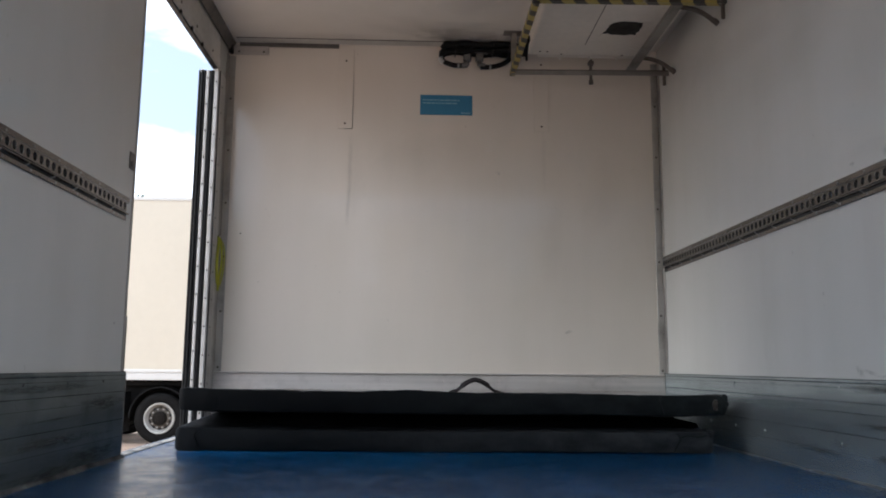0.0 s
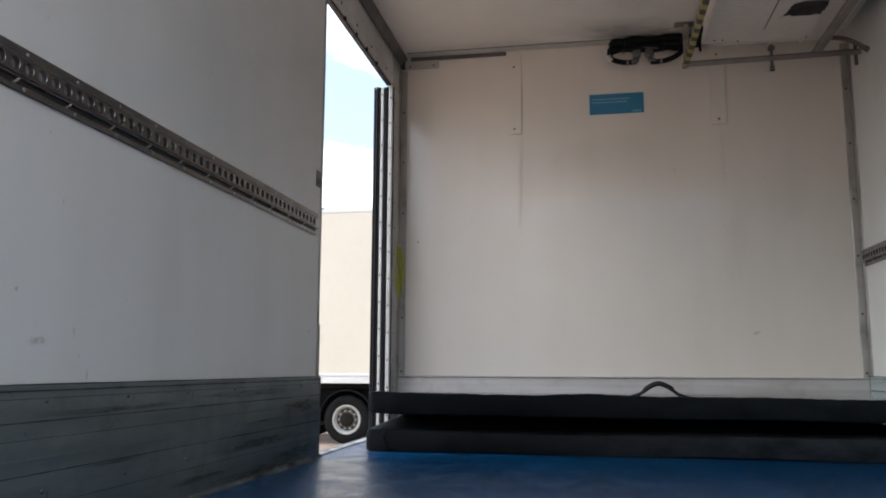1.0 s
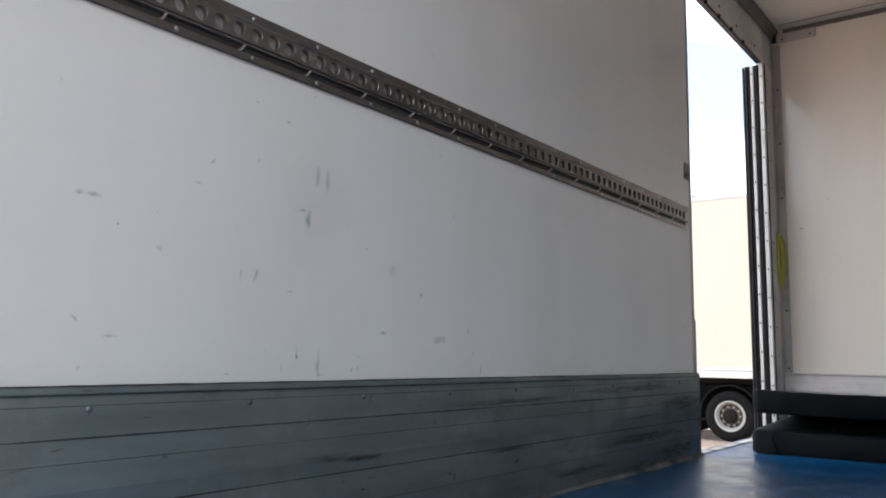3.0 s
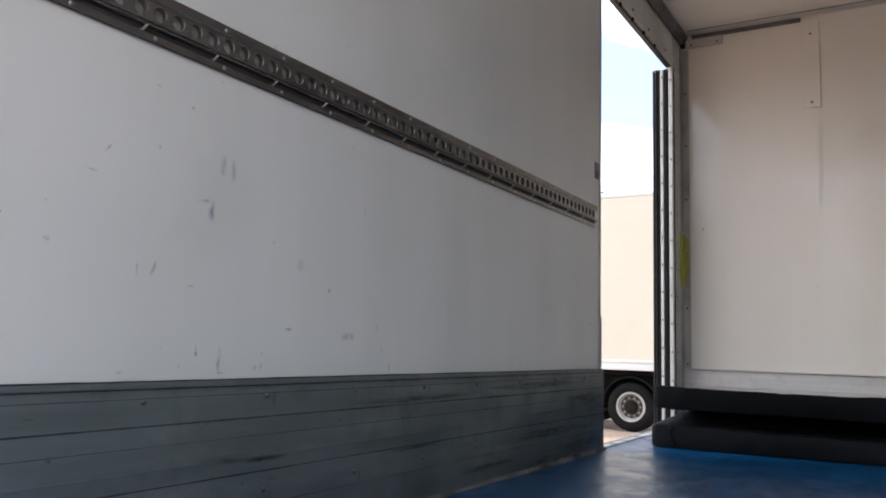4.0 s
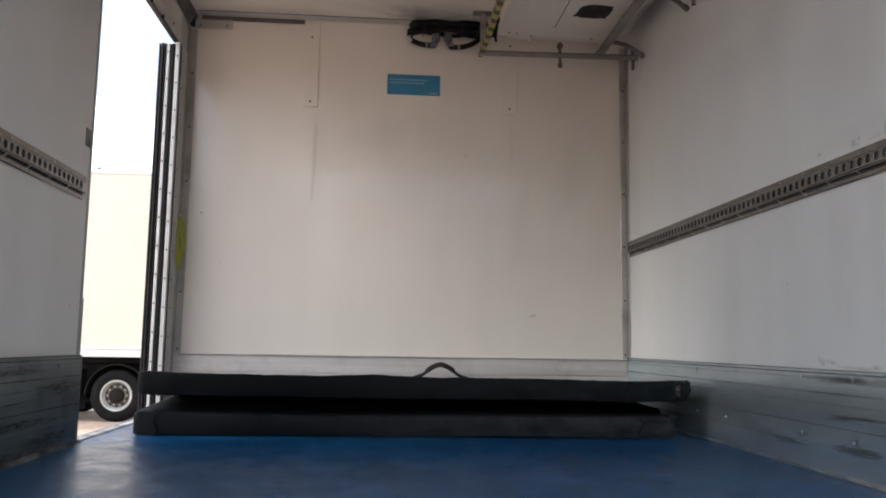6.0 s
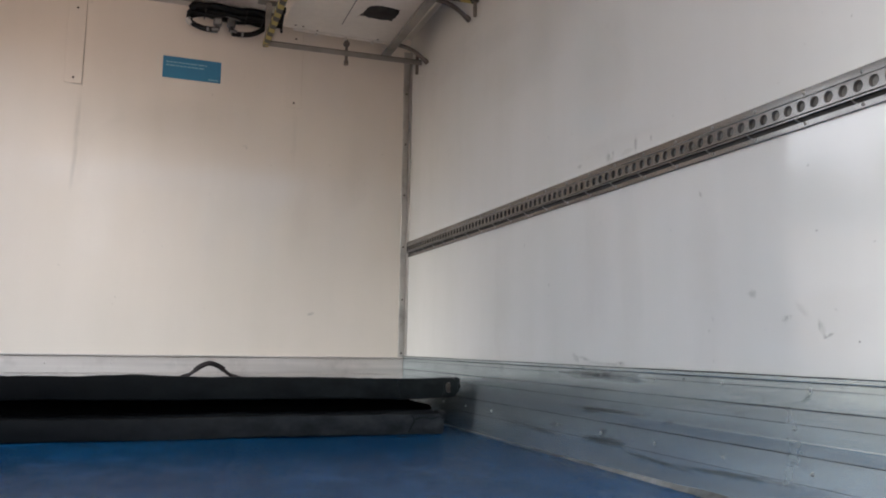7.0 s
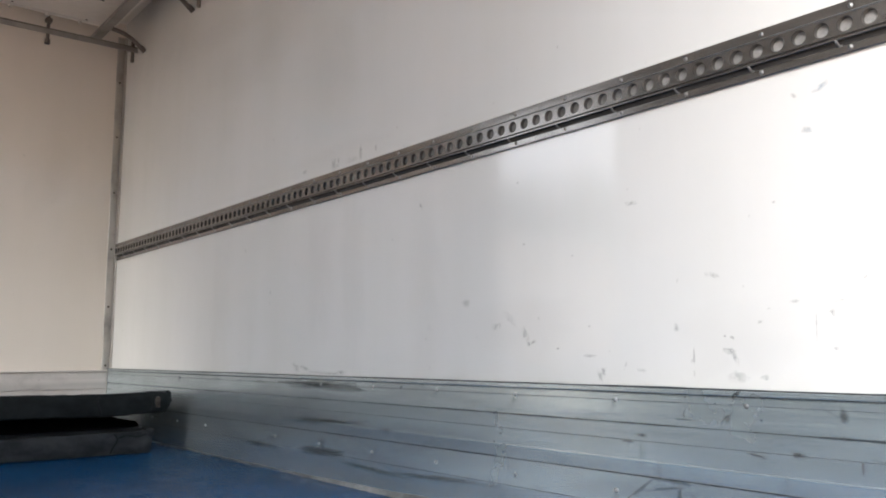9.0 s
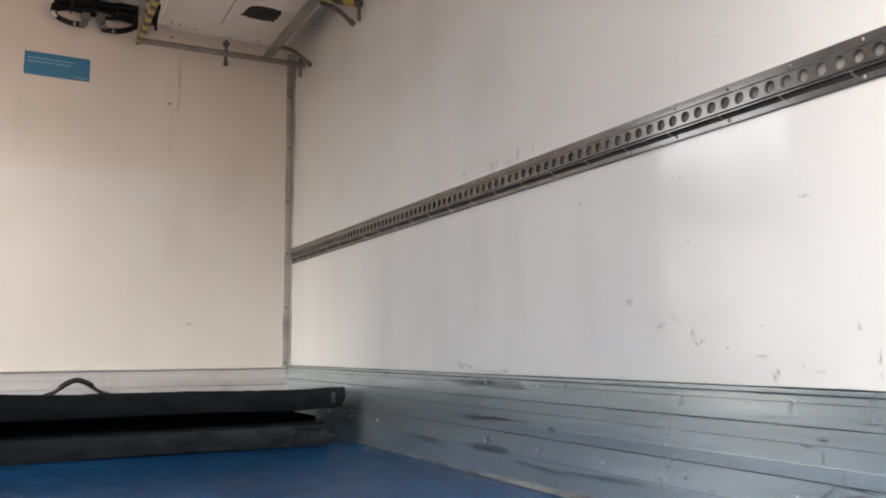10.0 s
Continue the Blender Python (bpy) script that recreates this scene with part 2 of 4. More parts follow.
M_BODYRAIL = plain("body_rail_white", (0.58, 0.57, 0.54), 0.4, 0, 0.05, 4, 0.03)
M_SILL = plain("worn_sill_paint", (0.42, 0.39, 0.35), 0.7, 0, 0.55, 30, 0.5)
M_HEADER = plain("dirty_white_paint", (0.55, 0.54, 0.51), 0.5, 0, 0.15, 8, 0.15)
M_OLDSEAL = plain("old_sealant_line", (0.36, 0.33, 0.29), 0.6, 0, 0.35, 14, 0.2)
M_COVE = plain("dirty_cove", (0.15, 0.14, 0.13), 0.6, 0.2, 0.35, 14, 0.2)
M_CHASSIS = plain("chassis_black", (0.006, 0.006, 0.006), 0.7, 0, 0.3, 6, 0.2, (1, 1, 1), 0.12)
M_TYRE = plain("tyre_rubber", (0.0075, 0.0072, 0.007), 0.85, 0, 0.3, 12, 0.3, (1, 1, 1), 0.12)
M_RIM = plain("steel_rim", (0.42, 0.41, 0.38), 0.4, 0.3, 0.15, 14, 0.1)
M_DISC = plain("dirty_disc", (0.12, 0.10, 0.075), 0.6, 0.1, 0.35, 24, 0.2)
M_HUB = plain("rusty_hub", (0.010, 0.008, 0.006), 0.7, 0.0, 0.3, 20, 0.2, (1, 1, 1), 0.15)
M_BARK = plain("bark", (0.10, 0.08, 0.06), 0.9, 0, 0.3, 6, 0.3)
# far leaves paler than M_LEAF, distance haze put into their colour
M_FARLEAF = plain("hazy_far_leaves", (0.17, 0.24, 0.19), 0.7, 0, 0.3, 6, 0.2)
M_LEAF = plain("far_leaves", (0.07, 0.10, 0.05), 0.7, 0, 0.35, 6, 0.2)


# ---- mesh helpers ----
def box(bm, lo, hi, bevel=0.0, segments=1):
    c = [(lo[i] + hi[i]) / 2 for i in range(3)]
    s = [abs(hi[i] - lo[i]) for i in range(3)]
    made = bmesh.ops.create_cube(bm, size=1.0, matrix=Matrix.LocRotScale(c, None, s))["verts"]
    if bevel:
        edges = list({e for v in made for e in v.link_edges})
        bmesh.ops.bevel(bm, geom=edges, offset=bevel, segments=segments, affect="EDGES", profile=0.5)
    return bm


def rod(bm, a, b, r, segments=12, r2=None):
    a, b = Vector(a), Vector(b)
    turn = (b - a).to_track_quat("Z", "Y")
    bmesh.ops.create_cone(bm, cap_ends=True, segments=segments, radius1=r, radius2=r if r2 is None else r2, depth=(b - a).length,
                          matrix=Matrix.LocRotScale((a + b) / 2, turn, None))
    return bm


def beam(bm, a, b, w, h, bevel=0.002):
    """A square bar from a to b, w wide and h high."""
    a, b = Vector(a), Vector(b)
    turn = (b - a).to_track_quat("Y", "Z")
    made = bmesh.ops.create_cube(bm, size=1.0, matrix=Matrix.LocRotScale((a + b) / 2, turn, (w, (b - a).length, h)))["verts"]
    if bevel:
        bmesh.ops.bevel(bm, geom=list({e for v in made for e in v.link_edges}), offset=bevel, segments=1, affect="EDGES")
    return bm


def glide(points, steps=6):
    """A smooth line through the points."""
    p = [Vector(q) for q in points]
    p = [2 * p[0] - p[1], *p, 2 * p[-1] - p[-2]]
    out = []
    for i in range(1, len(p) - 2):
        for k in range(steps):
            u = k / steps
            out.append(0.5 * (2 * p[i] + (p[i + 1] - p[i - 1]) * u + (2 * p[i - 1] - 5 * p[i] + 4 * p[i + 1] - p[i + 2]) * u * u
                              + (3 * p[i] - p[i - 1] - 3 * p[i + 1] + p[i + 2]) * u ** 3))
    return out + [p[-2]]


def tube(bm, points, r, segments=8, flat=1.0):
    """A hose, or with flat under 1 a strap, along the points."""
    rings, side = [], None
    for i, q in enumerate(points):
        way = (points[min(i + 1, len(points) - 1)] - points[max(i - 1, 0)]).normalized()
        side = way.orthogonal().normalized() if side is None else (side - way * side.dot(way)).normalized()
        up = way.cross(side)
        rings.append([bm.verts.new(q + side * (r * math.cos(2 * math.pi * k / segments)) + up * (r * flat * math.sin(2 * math.pi * k / segments)))
                      for k in range(segments)])
    for u, v in zip(rings, rings[1:]):
        for k in range(segments):
            bm.faces.new((u[k], u[(k + 1) % segments], v[(k + 1) % segments], v[k]))
    bm.faces.new(rings[0][::-1])
    bm.faces.new(rings[-1])
    return bm


def mesh_of(name, bm, mat, smooth=False):
    me = bpy.data.meshes.new(name)
    bmesh.ops.recalc_face_normals(bm, faces=bm.faces)
    bm.to_mesh(me)
    bm.free()
    me.materials.append(mat)
    if smooth:
        for p in me.polygons:
            p.use_smooth = True
        me.set_sharp_from_angle(angle=radians(40))
    return me


def part(name, bm, mat, parent, label="", smooth=False):
    ob = new(name, mesh_of(name, bm, mat, smooth))
    ob.parent = parent
    return tagged(ob, label)


def thing(name, label, category, group="", kind=""):
    return tagged(new(name), label, category, group, kind)


def setting(name, bm, mat, label, category):
    return tagged(new(name, mesh_of(name, bm, mat)), label, category, "", "structure")


def spread(name, mesh, parent, places, turn=None):
    """Alike small pieces on one mesh."""
    for p in places:
        ob = new(name, mesh)
        ob.parent = parent
        ob.matrix_local = Matrix.LocRotScale(p, turn, None)


def dome(r, h, mat, name="rivet"):
    """A low round head that points along +z."""
    bm = bmesh.new()
    bmesh.ops.create_uvsphere(bm, u_segments=10, v_segments=6, radius=1.0, matrix=Matrix.Diagonal((r, r, h, 1)))
    for v in [v for v in bm.verts if v.co.z < -h * 0.3]:
        bm.verts.remove(v)
    return mesh_of(name, bm, mat, True)


TO_WEST = Euler((0, radians(-90), 0)).to_quaternion()    # heads on the east wall
TO_EAST = Euler((0, radians(90), 0)).to_quaternion()     # heads on the west wall
TO_SOUTH = Euler((radians(90), 0, 0)).to_quaternion()    # heads on the front wall

# ---- plan: the load space of a box body ----
XW, XE, YR, YF, ZC = -1.23, 1.23, 0.52, 4.62, 2.165
WALL = 0.07
JAMB_R, JAMB_F, HEAD = 3.245, 4.40, 1.926      # side opening: rear edge, front edge, top
GROUND = -1.12

bm = bmesh.new()
box(bm, (XW - WALL, YR - 0.05, -0.12), (XE + WALL, YF + WALL, 0.0))
floor = setting("floor", bm, M_FLOOR, "blue resin-coated load floor with scuffs and grit", "floor")
bm = bmesh.new()
box(bm, (XW - WALL, YR, ZC), (XE + WALL, YF + WALL, ZC + 0.07))
ceiling = setting("ceiling", bm, M_CEIL, "off-white moulded panel ceiling with dark smudges", "ceiling")
bm = bmesh.new()
box(bm, (XE, YR, 0.0), (XE + WALL, YF, ZC))
wall_east = setting("wall_east", bm, M_WALL, "white glossy panel side wall with scuffs above metal kick boards", "wall")
bm = bmesh.new()
box(bm, (XW - WALL, YF, 0.0), (XE + WALL, YF + WALL, ZC))
wall_north = setting("wall_north", bm, M_FRONT, "glossy off-white front wall panel of the load space", "wall")
bm = bmesh.new()
box(bm, (XW - WALL, YR, 0.0), (XW, JAMB_R, ZC))
wall_west = setting("wall_west", bm, M_WALL, "white glossy panel side wall ending at an open side door", "wall")
bm = bmesh.new()
box(bm, (XW - 0.03, JAMB_F, 0.0), (XW, YF, ZC))
front_post = setting("wall_west_front_post", bm, M_WALL, "white corner post in front of the side opening", "post")
bm = bmesh.new()
box(bm, (XW - 0.030, JAMB_R, HEAD), (XW + 0.006, JAMB_F, HEAD + 0.15), 0.004, 2)
box(bm, (XW - 0.030, JAMB_R, HEAD + 0.15), (XW, JAMB_F, ZC))
header = setting("door_header", bm, M_HEADER, "pale beam over the side opening with screw holes", "beam")
# header: lower lip, screws and drain slots
bm = bmesh.new()
box(bm, (XW + 0.0065, JAMB_R + 0.02, HEAD + 0.004), (XW + 0.012, JAMB_F - 0.01, HEAD + 0.05), 0.002)
part("lip", bm, M_HEADER, header)
spread("screw", dome(0.008, 0.004, M_DARKSCREW, "screw"), header,
       [(XW + 0.013, y, HEAD + 0.028) for y in (3.42, 3.66, 3.92, 4.22)], TO_EAST)
# black strip below the beam, its underside's shade put into the colour
bm = bmesh.new()
box(bm, (XW - 0.026, JAMB_R + 0.03, HEAD - 0.012), (XW + 0.001, JAMB_F - 0.02, HEAD - 0.0005), 0.004, 2)
part("seal", bm, M_SEAL, header, "black strip for the beam's dark underside")
for y in (3.50, 3.68, 3.86, 4.05):
    part("clip", box(bmesh.new(), (XW - 0.004, y, HEAD - 0.016), (XW + 0.0075, y + 0.022, HEAD + 0.006), 0.002), M_HOLE, header, "small dark clip")
# coved profile between walls and ceiling
for name, x, s, y0 in (("cove_west", XW, 1, YR),):
    bm = bmesh.new()
    section = [(0.0, -0.060), (0.008, -0.060), (0.030, -0.010), (0.030, -0.001), (0.0, -0.001)]
    ends = [[bm.verts.new((x + s * (u + 0.0065), y, ZC + w)) for u, w in section] for y in (y0, YF - 0.002)]
    for k in range(5):
        bm.faces.new((ends[0][k], ends[0][(k + 1) % 5], ends[1][(k + 1) % 5], ends[1][k]))
    bm.faces.new(ends[0]), bm.faces.new(ends[1])
    setting(name, bm, M_COVE, "dirty dark grey cove profile along the ceiling edge", "trim")

# rear portal
bm = bmesh.new()
box(bm, (XW - WALL - 0.03, YR - 0.06, 0.0), (XW - 0.005, YR - 0.001, ZC + 0.07), 0.006)
box(bm, (XE + 0.005, YR - 0.06, 0.0), (XE + WALL + 0.03, YR - 0.001, ZC + 0.07), 0.006)
box(bm, (XW - WALL - 0.03, YR - 0.06, ZC + 0.071), (XE + WALL + 0.03, YR - 0.001, ZC + 0.16), 0.006)
setting("rear_portal", bm, M_TRIM, "aluminium frame of the open rear end", "frame")


# ---- kick boards of the side walls ----
def kick_boards(wall, x, s, y0, y1, turn, first, pitch, z_rivet, metal):
    boards = [[(0.003, 0.011), (0.040, 0.0108), (0.082, 0.0122), (0.1432, 0.0120)],
              [(0.1448, 0.0108), (0.169, 0.0119), (0.172, 0.0122), (0.175, 0.0120), (0.2427, 0.0120)],
              [(0.2443, 0.0120), (0.3017, 0.0120)]]
    for outline in boards:
        bm = bmesh.new()
        section = [(0.0, outline[0][0])] + [(d, z) for z, d in outline] + [(0.0, outline[-1][0])]
        ends = [[bm.verts.new((x + s * d, y, z)) for d, z in section] for y in (y0, y1)]
        for k in range(len(section)):
            q = (k + 1) % len(section)
            bm.faces.new((ends[0][k], ends[0][q], ends[1][q], ends[1][k]))
        bm.faces.new(ends[0]), bm.faces.new(ends[1])
        part("kick_board", bm, metal, wall, "brushed aluminium kick board")
    for z, wide in ((0.1440, 0.0020), (0.2435, 0.0023), (0.3025, 0.0016), (0.3148, 0.0020)):
        bm = bmesh.new()
        n = 260
        rows = []
        for k in range(n + 1):
            y = y0 + (y1 - y0) * k / n
            w = 0.62 * wide * (0.8 + 0.75 * noise.noise((y * 4.1, z * 90, s)) + 0.5 * noise.noise((y * 23, z * 50, s)))
            w = max(0.0006, w)
            d = 0.0126 if z < 0.3 else 0.0148
            rows.append([bm.verts.new((x + s * q, y, z + h)) for q, h in ((0.004, -w), (d, -w), (d, w), (0.004, w))])
        for u, v in zip(rows, rows[1:]):
            for k in range(3):
                bm.faces.new((u[k], u[k + 1], v[k + 1], v[k]))
        part("joint", bm, M_JOINT, wall, "dark dirty joint")
    for z in (0.0825, 0.2105, 0.2875):
        part("score_line", box(bmesh.new(), (x + s * 0.010, y0, z - 0.0006), (x + s * 0.0123, y1, z + 0.0006)), M_SCORE, wall, "fine rolled line")
    bm = bmesh.new()
    box(bm, (x, y0, 0.3032), (x + s * 0.0145, y1, 0.3140), 0.002, 2)
    part("top_bead", bm, metal, wall)
    places = []
    y = first - 3 * pitch
    while y < y1 - 0.05:
        places += [(x + s * 0.0125, y, z_rivet), (x + s * 0.0125, y + 0.004, 0.109)]
        y += pitch
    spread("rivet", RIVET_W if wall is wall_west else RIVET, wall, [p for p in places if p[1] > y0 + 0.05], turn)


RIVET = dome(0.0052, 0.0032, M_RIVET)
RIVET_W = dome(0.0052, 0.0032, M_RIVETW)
kick_boards(wall_east, XE, -1, YR, YF - 0.014, TO_WEST, 1.0745, 0.2855, 0.287, M_KICK)
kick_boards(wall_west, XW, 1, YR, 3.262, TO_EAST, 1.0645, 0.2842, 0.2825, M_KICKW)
# end profile of the west wall
bm = bmesh.new()
box(bm, (XW - WALL - 0.004, JAMB_R + 0.001, 0.31), (XW + 0.004, JAMB_R + 0.016, HEAD - 0.002), 0.003)
part("edge_profile", bm, M_TRIM, wall_west, "dull aluminium edge profile")
bm = bmesh.new()
box(bm, (XW - WALL - 0.004, 3.2625, 0.003), (XW + 0.0125, 3.278, 0.312), 0.005, 3)
box(bm, (XW - 0.02, JAMB_R + 0.0165, 0.312), (XW + 0.006, JAMB_R + 0.022, 0.52), 0.002)
part("end_cap", bm, M_CAP, wall_west, "dark aluminium end cap of the kick boards")
bm = bmesh.new()
box(bm, (XW, 3.190, 1.070), (XW + 0.004, 3.238, 1.136), 0.0015)
box(bm, (XW + 0.0042, 3.200, 1.080), (XW + 0.010, 3.230, 1.100), 0.002)
part("latch_plate", bm, M_COVE, wall_west, "small dark latch plate")
# front wall: kick strip, cover plates, corner trims
bm = bmesh.new()
box(bm, (XW + 0.001, YF - 0.012, 0.003), (XE - 0.013, YF, 0.212), 0.0015)
part("kick_board", bm, M_KICKX, wall_north, "pale aluminium kick board")
bm = bmesh.new()
box(bm, (XW + 0.001, YF - 0.012, 0.214), (XE - 0.013, YF, 0.296), 0.0015)
part("kick_board", bm, M_KICKX, wall_north, "pale aluminium kick board")
bm = bmesh.new()
box(bm, (XW + 0.001, YF - 0.016, 0.298), (XE - 0.013, YF, 0.308), 0.003)
part("top_bead", bm, M_KICKX, wall_north)
spread("screw", dome(0.005, 0.003, M_KICKX, "screw"), wall_north, [(-1.188 + 0.2985 * k, YF - 0.0125, 0.264) for k in range(9)], TO_SOUTH)
for x in (-0.562, 0.555):
    bm = bmesh.new()
    box(bm, (x - 0.042, YF - 0.005, 1.669), (x + 0.042, YF, ZC - 0.012), 0.0015)
    plate = part("cover_plate", bm, M_FRONT, wall_north, "white screwed cover plate")
    if x < 0:
        part("plate_joint", box(bmesh.new(), (x + 0.0421, YF - 0.0035, 1.667), (x + 0.0432, YF - 0.0002, ZC - 0.03)), M_OLDSEAL, plate, "thin grimy joint")
        part("plate_joint", box(bmesh.new(), (x - 0.002, YF - 0.0035, 1.6675), (x + 0.042, YF - 0.0002, 1.6688)), M_OLDSEAL, plate, "thin grimy joint")
    spread("screw", dome(0.006, 0.003, M_DARKSCREW, "screw"), plate, [(x, YF - 0.006, 1.699), (x, YF - 0.006, 2.068)], TO_SOUTH)
spread("screw", dome(0.004, 0.002, M_DARKSCREW, "screw"), wall_north, [(-1.12, YF - 0.001, 1.06)], TO_SOUTH)
for x, s, z1 in ((XW, 1, ZC - 0.08), (XE, -1, ZC - 0.08)):
    bm = bmesh.new()
    box(bm, (x + s * 0.0005, YF - 0.006, 0.30), (x + s * 0.040, YF - 0.0005, z1), 0.0015)
    box(bm, (x + s * 0.0005, YF - 0.042, 0.32), (x + s * 0.005, YF - 0.0065, z1), 0.0015)
    trim = part("corner_trim", bm, M_TRIM, wall_north, "dull aluminium corner angle")
    spread("screw", dome(0.006, 0.003, M_DARKSCREW, "screw"), trim, [(x + s * 0.022, YF - 0.007, 0.33 + 0.3 * k) for k in range(6)], TO_SOUTH)
bm = bmesh.new()
box(bm, (XW + 0.06, YF - 0.016, ZC - 0.024), (-0.606, YF, ZC - 0.001), 0.003)
part("ceiling_strip", bm, M_COVE, wall_north, "thin dull metal strip")
bm = bmesh.new()
box(bm, (XW + 0.055, 4.540, ZC - 0.004), (0.435, YF - 0.017, ZC - 0.0005), 0.001)
part("ceiling_trim", bm, M_HEADER, ceiling, "flat pale trim along the ceiling")
bm = bmesh.new()
box(bm, (XW + 0.055, 4.536, ZC - 0.003), (0.435, 4.5395, ZC - 0.0005))
part("trim_joint", bm, M_RAILDARK, ceiling, "thin dark joint")
bm = bmesh.new()
box(bm, (XW + 0.02, YF - 0.022, 2.088), (-1.003, YF - 0.012, 2.130), 0.003)
box(bm, (XW + 0.02, YF - 0.0118, 2.095), (-1.003, YF, 2.150), 0.003)
bracket = part("ceiling_bracket", bm, M_KICKX, wall_north, "pale aluminium bracket")
spread("screw", dome(0.006, 0.003, M_DARKSCREW, "screw"), bracket, [(-1.17, YF - 0.0225, 2.104), (-1.03, YF - 0.0225, 2.104)], TO_SOUTH)
bm = bmesh.new()
box(bm, (XW + 0.007, YF - 0.05, 2.09), (XW + 0.03, YF - 0.0125, ZC - 0.002), 0.004)
part("corner_plug", bm, M_SEAL, wall_north, "black rubber corner plug")
# sealant fillets along the floor
for name, x, s, y1 in (("sealant_east", XE, -1, YF - 0.02), ("sealant_west", XW, 1, 3.29)):
    bm = bmesh.new()
    rings = []
    n = 520
    for k in range(n + 1):
        y = YR + (y1 - YR) * k / n
        spill = max(0.0, min(1.0, (2.75 - y) / 0.7)) if s < 0 else max(0.0, min(1.0, (y - 2.2) / 0.6))
        w = (0.0035 if s < 0 else 0.007) + (0.0145 if s < 0 else 0.004) * spill + (0.002 + 0.010 * spill) * noise.noise((y * 3.1, s * 4.0, 0)) + (0.002 + 0.006 * spill) * noise.noise((y * 14, s * 9.0, 0)) + 0.003 * spill * noise.noise((y * 41, s * 5.0, 3))
        w = max(0.003, w)
        h = (0.005 if s < 0 else 0.010) + (0.010 if s < 0 else 0.005) * spill + 0.004 * noise.noise((y * 5.3, s * 2.0, 7))
        rings.append([bm.verts.new((x + s * 0.0125, y, h)), bm.verts.new((x + s * (0.012 + w * 0.5), y, h * 0.45)), bm.verts.new((x + s * (0.012 + w), y, 0.0008))])
    for a, b in zip(rings, rings[1:]):
        for k in range(2):
            bm.faces.new((a[k], a[k + 1], b[k + 1], b[k]))
    for f in bm.faces:
        f.smooth = True
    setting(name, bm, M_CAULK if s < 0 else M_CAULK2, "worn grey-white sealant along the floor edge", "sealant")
# sill of the side opening
bm = bmesh.new()
box(bm, (XW - 0.045, JAMB_R, -0.05), (XW - 0.005, JAMB_F, 0.004), 0.003)
box(bm, (XW - WALL - 0.02, JAMB_R, -0.06), (XW - 0.0455, JAMB_F, -0.022), 0.003)
setting("door_sill", bm, M_SILL, "bright worn aluminium door sill", "sill")


# ---- lashing rails ----
def lashing_rail(x, s, y0, y1, turn, phase, screw_y):
    rail = thing("lashing_rail", "grey aluminium load rail with a row of round holes", "rail", "load rails")
    zc, pitch, r = 0.9155, 0.03885, 0.0124
    z0, z1 = 0.897, 0.932
    x_out = x + s * 0.0148
    bm = bmesh.new()
    # perforated web: one square cell a hole
    n = int((y1 - y0 - 0.02) / pitch)
    first = y1 - 0.01 - n * pitch + phase
    seg = 20
    for k in range(n):
        yc = first + (k + 0.5) * pitch
        if yc + pitch / 2 > y1:
            break
        inner, outer, lip, back = [], [], [], []
        for i in range(seg):
            a = 2 * math.pi * i / seg + math.pi / 4
            c, d = math.cos(a), math.sin(a)
            m = max(abs(c), abs(d))
            outer.append(bm.verts.new((x_out, yc + c / m * pitch / 2, zc + d / m * 0.0172)))
            inner.append(bm.verts.new((x_out, yc + c * r * 1.045, zc + d * r * 1.045)))
            lip.append(bm.verts.new((x_out - s * 0.0011, yc + c * r, zc + d * r)))
            back.append(bm.verts.new((x_out - s * 0.0105, yc + c * r * 0.98, zc + d * r * 0.98)))
        for i in range(seg):
            j = (i + 1) % seg
            bm.faces.new((outer[i], outer[j], inner[j], inner[i]))
            bm.faces.new((inner[i], inner[j], lip[j], lip[i]))
            bm.faces.new((lip[i], lip[j], back[j], back[i]))
    bmesh.ops.remove_doubles(bm, verts=bm.verts, dist=0.0002)
    part("web", bm, M_RAIL, rail)
    part("back_plate", box(bmesh.new(), (x + s * 0.0005, y0, zc - 0.0165), (x + s * 0.0036, y1, zc + 0.0160)), M_RAILBACK, rail, "pale grey back of the rail")
    bm = bmesh.new()
    box(bm, (x, y0, 0.9317), (x + s * 0.0146, y1, 0.9535), 0.0012)
    part("upper_flange", bm, M_RAIL, rail)
    # thin rib in brighter metal, the flange's highlight line put into its colour
    bm = bmesh.new()
    box(bm, (x + s * 0.002, y0, 0.9325), (x + s * 0.0166, y1, 0.9347), 0.0008)
    part("rib", bm, M_CLIP, rail, "thin rib, edge highlight put into its brighter metal")
    bm = bmesh.new()
    box(bm, (x, y0, 0.8905), (x + s * 0.0155, y1, 0.8952), 0.001)
    box(bm, (x, y0, 0.868), (x + s * 0.006, y1, 0.8832), 0.0015)
    part("lower_flange", bm, M_RAIL, rail)
    bm = bmesh.new()
    box(bm, (x, y0, 0.8834), (x + s * 0.004, y1, 0.8903))
    part("groove", bm, M_RAILDARK, rail, "dark groove")
    ys = []
    y = screw_y - 4 * 0.1554
    while y < y1 - 0.02:
        if y > y0 + 0.02:
            ys.append(y)
        y += 0.1554
    spread("screw", dome(0.0046, 0.0028, M_CLIP, "screw"), rail, [(x + s * 0.0148, y - 0.005, 0.9425) for y in ys] + [(x + s * 0.0062, y + 0.003, 0.8765) for y in ys], turn)
    bm = bmesh.new()
    tube(bm, glide([(s * 0.0125, 0.003, 0.010), (s * 0.0135, 0.0, 0.005), (s * 0.007, -0.001, 0.0), (s * 0.006, -0.006, -0.002)], 4), 0.0024, 8, 0.7)
    clip = mesh_of("clip", bm, M_CLIP, True)
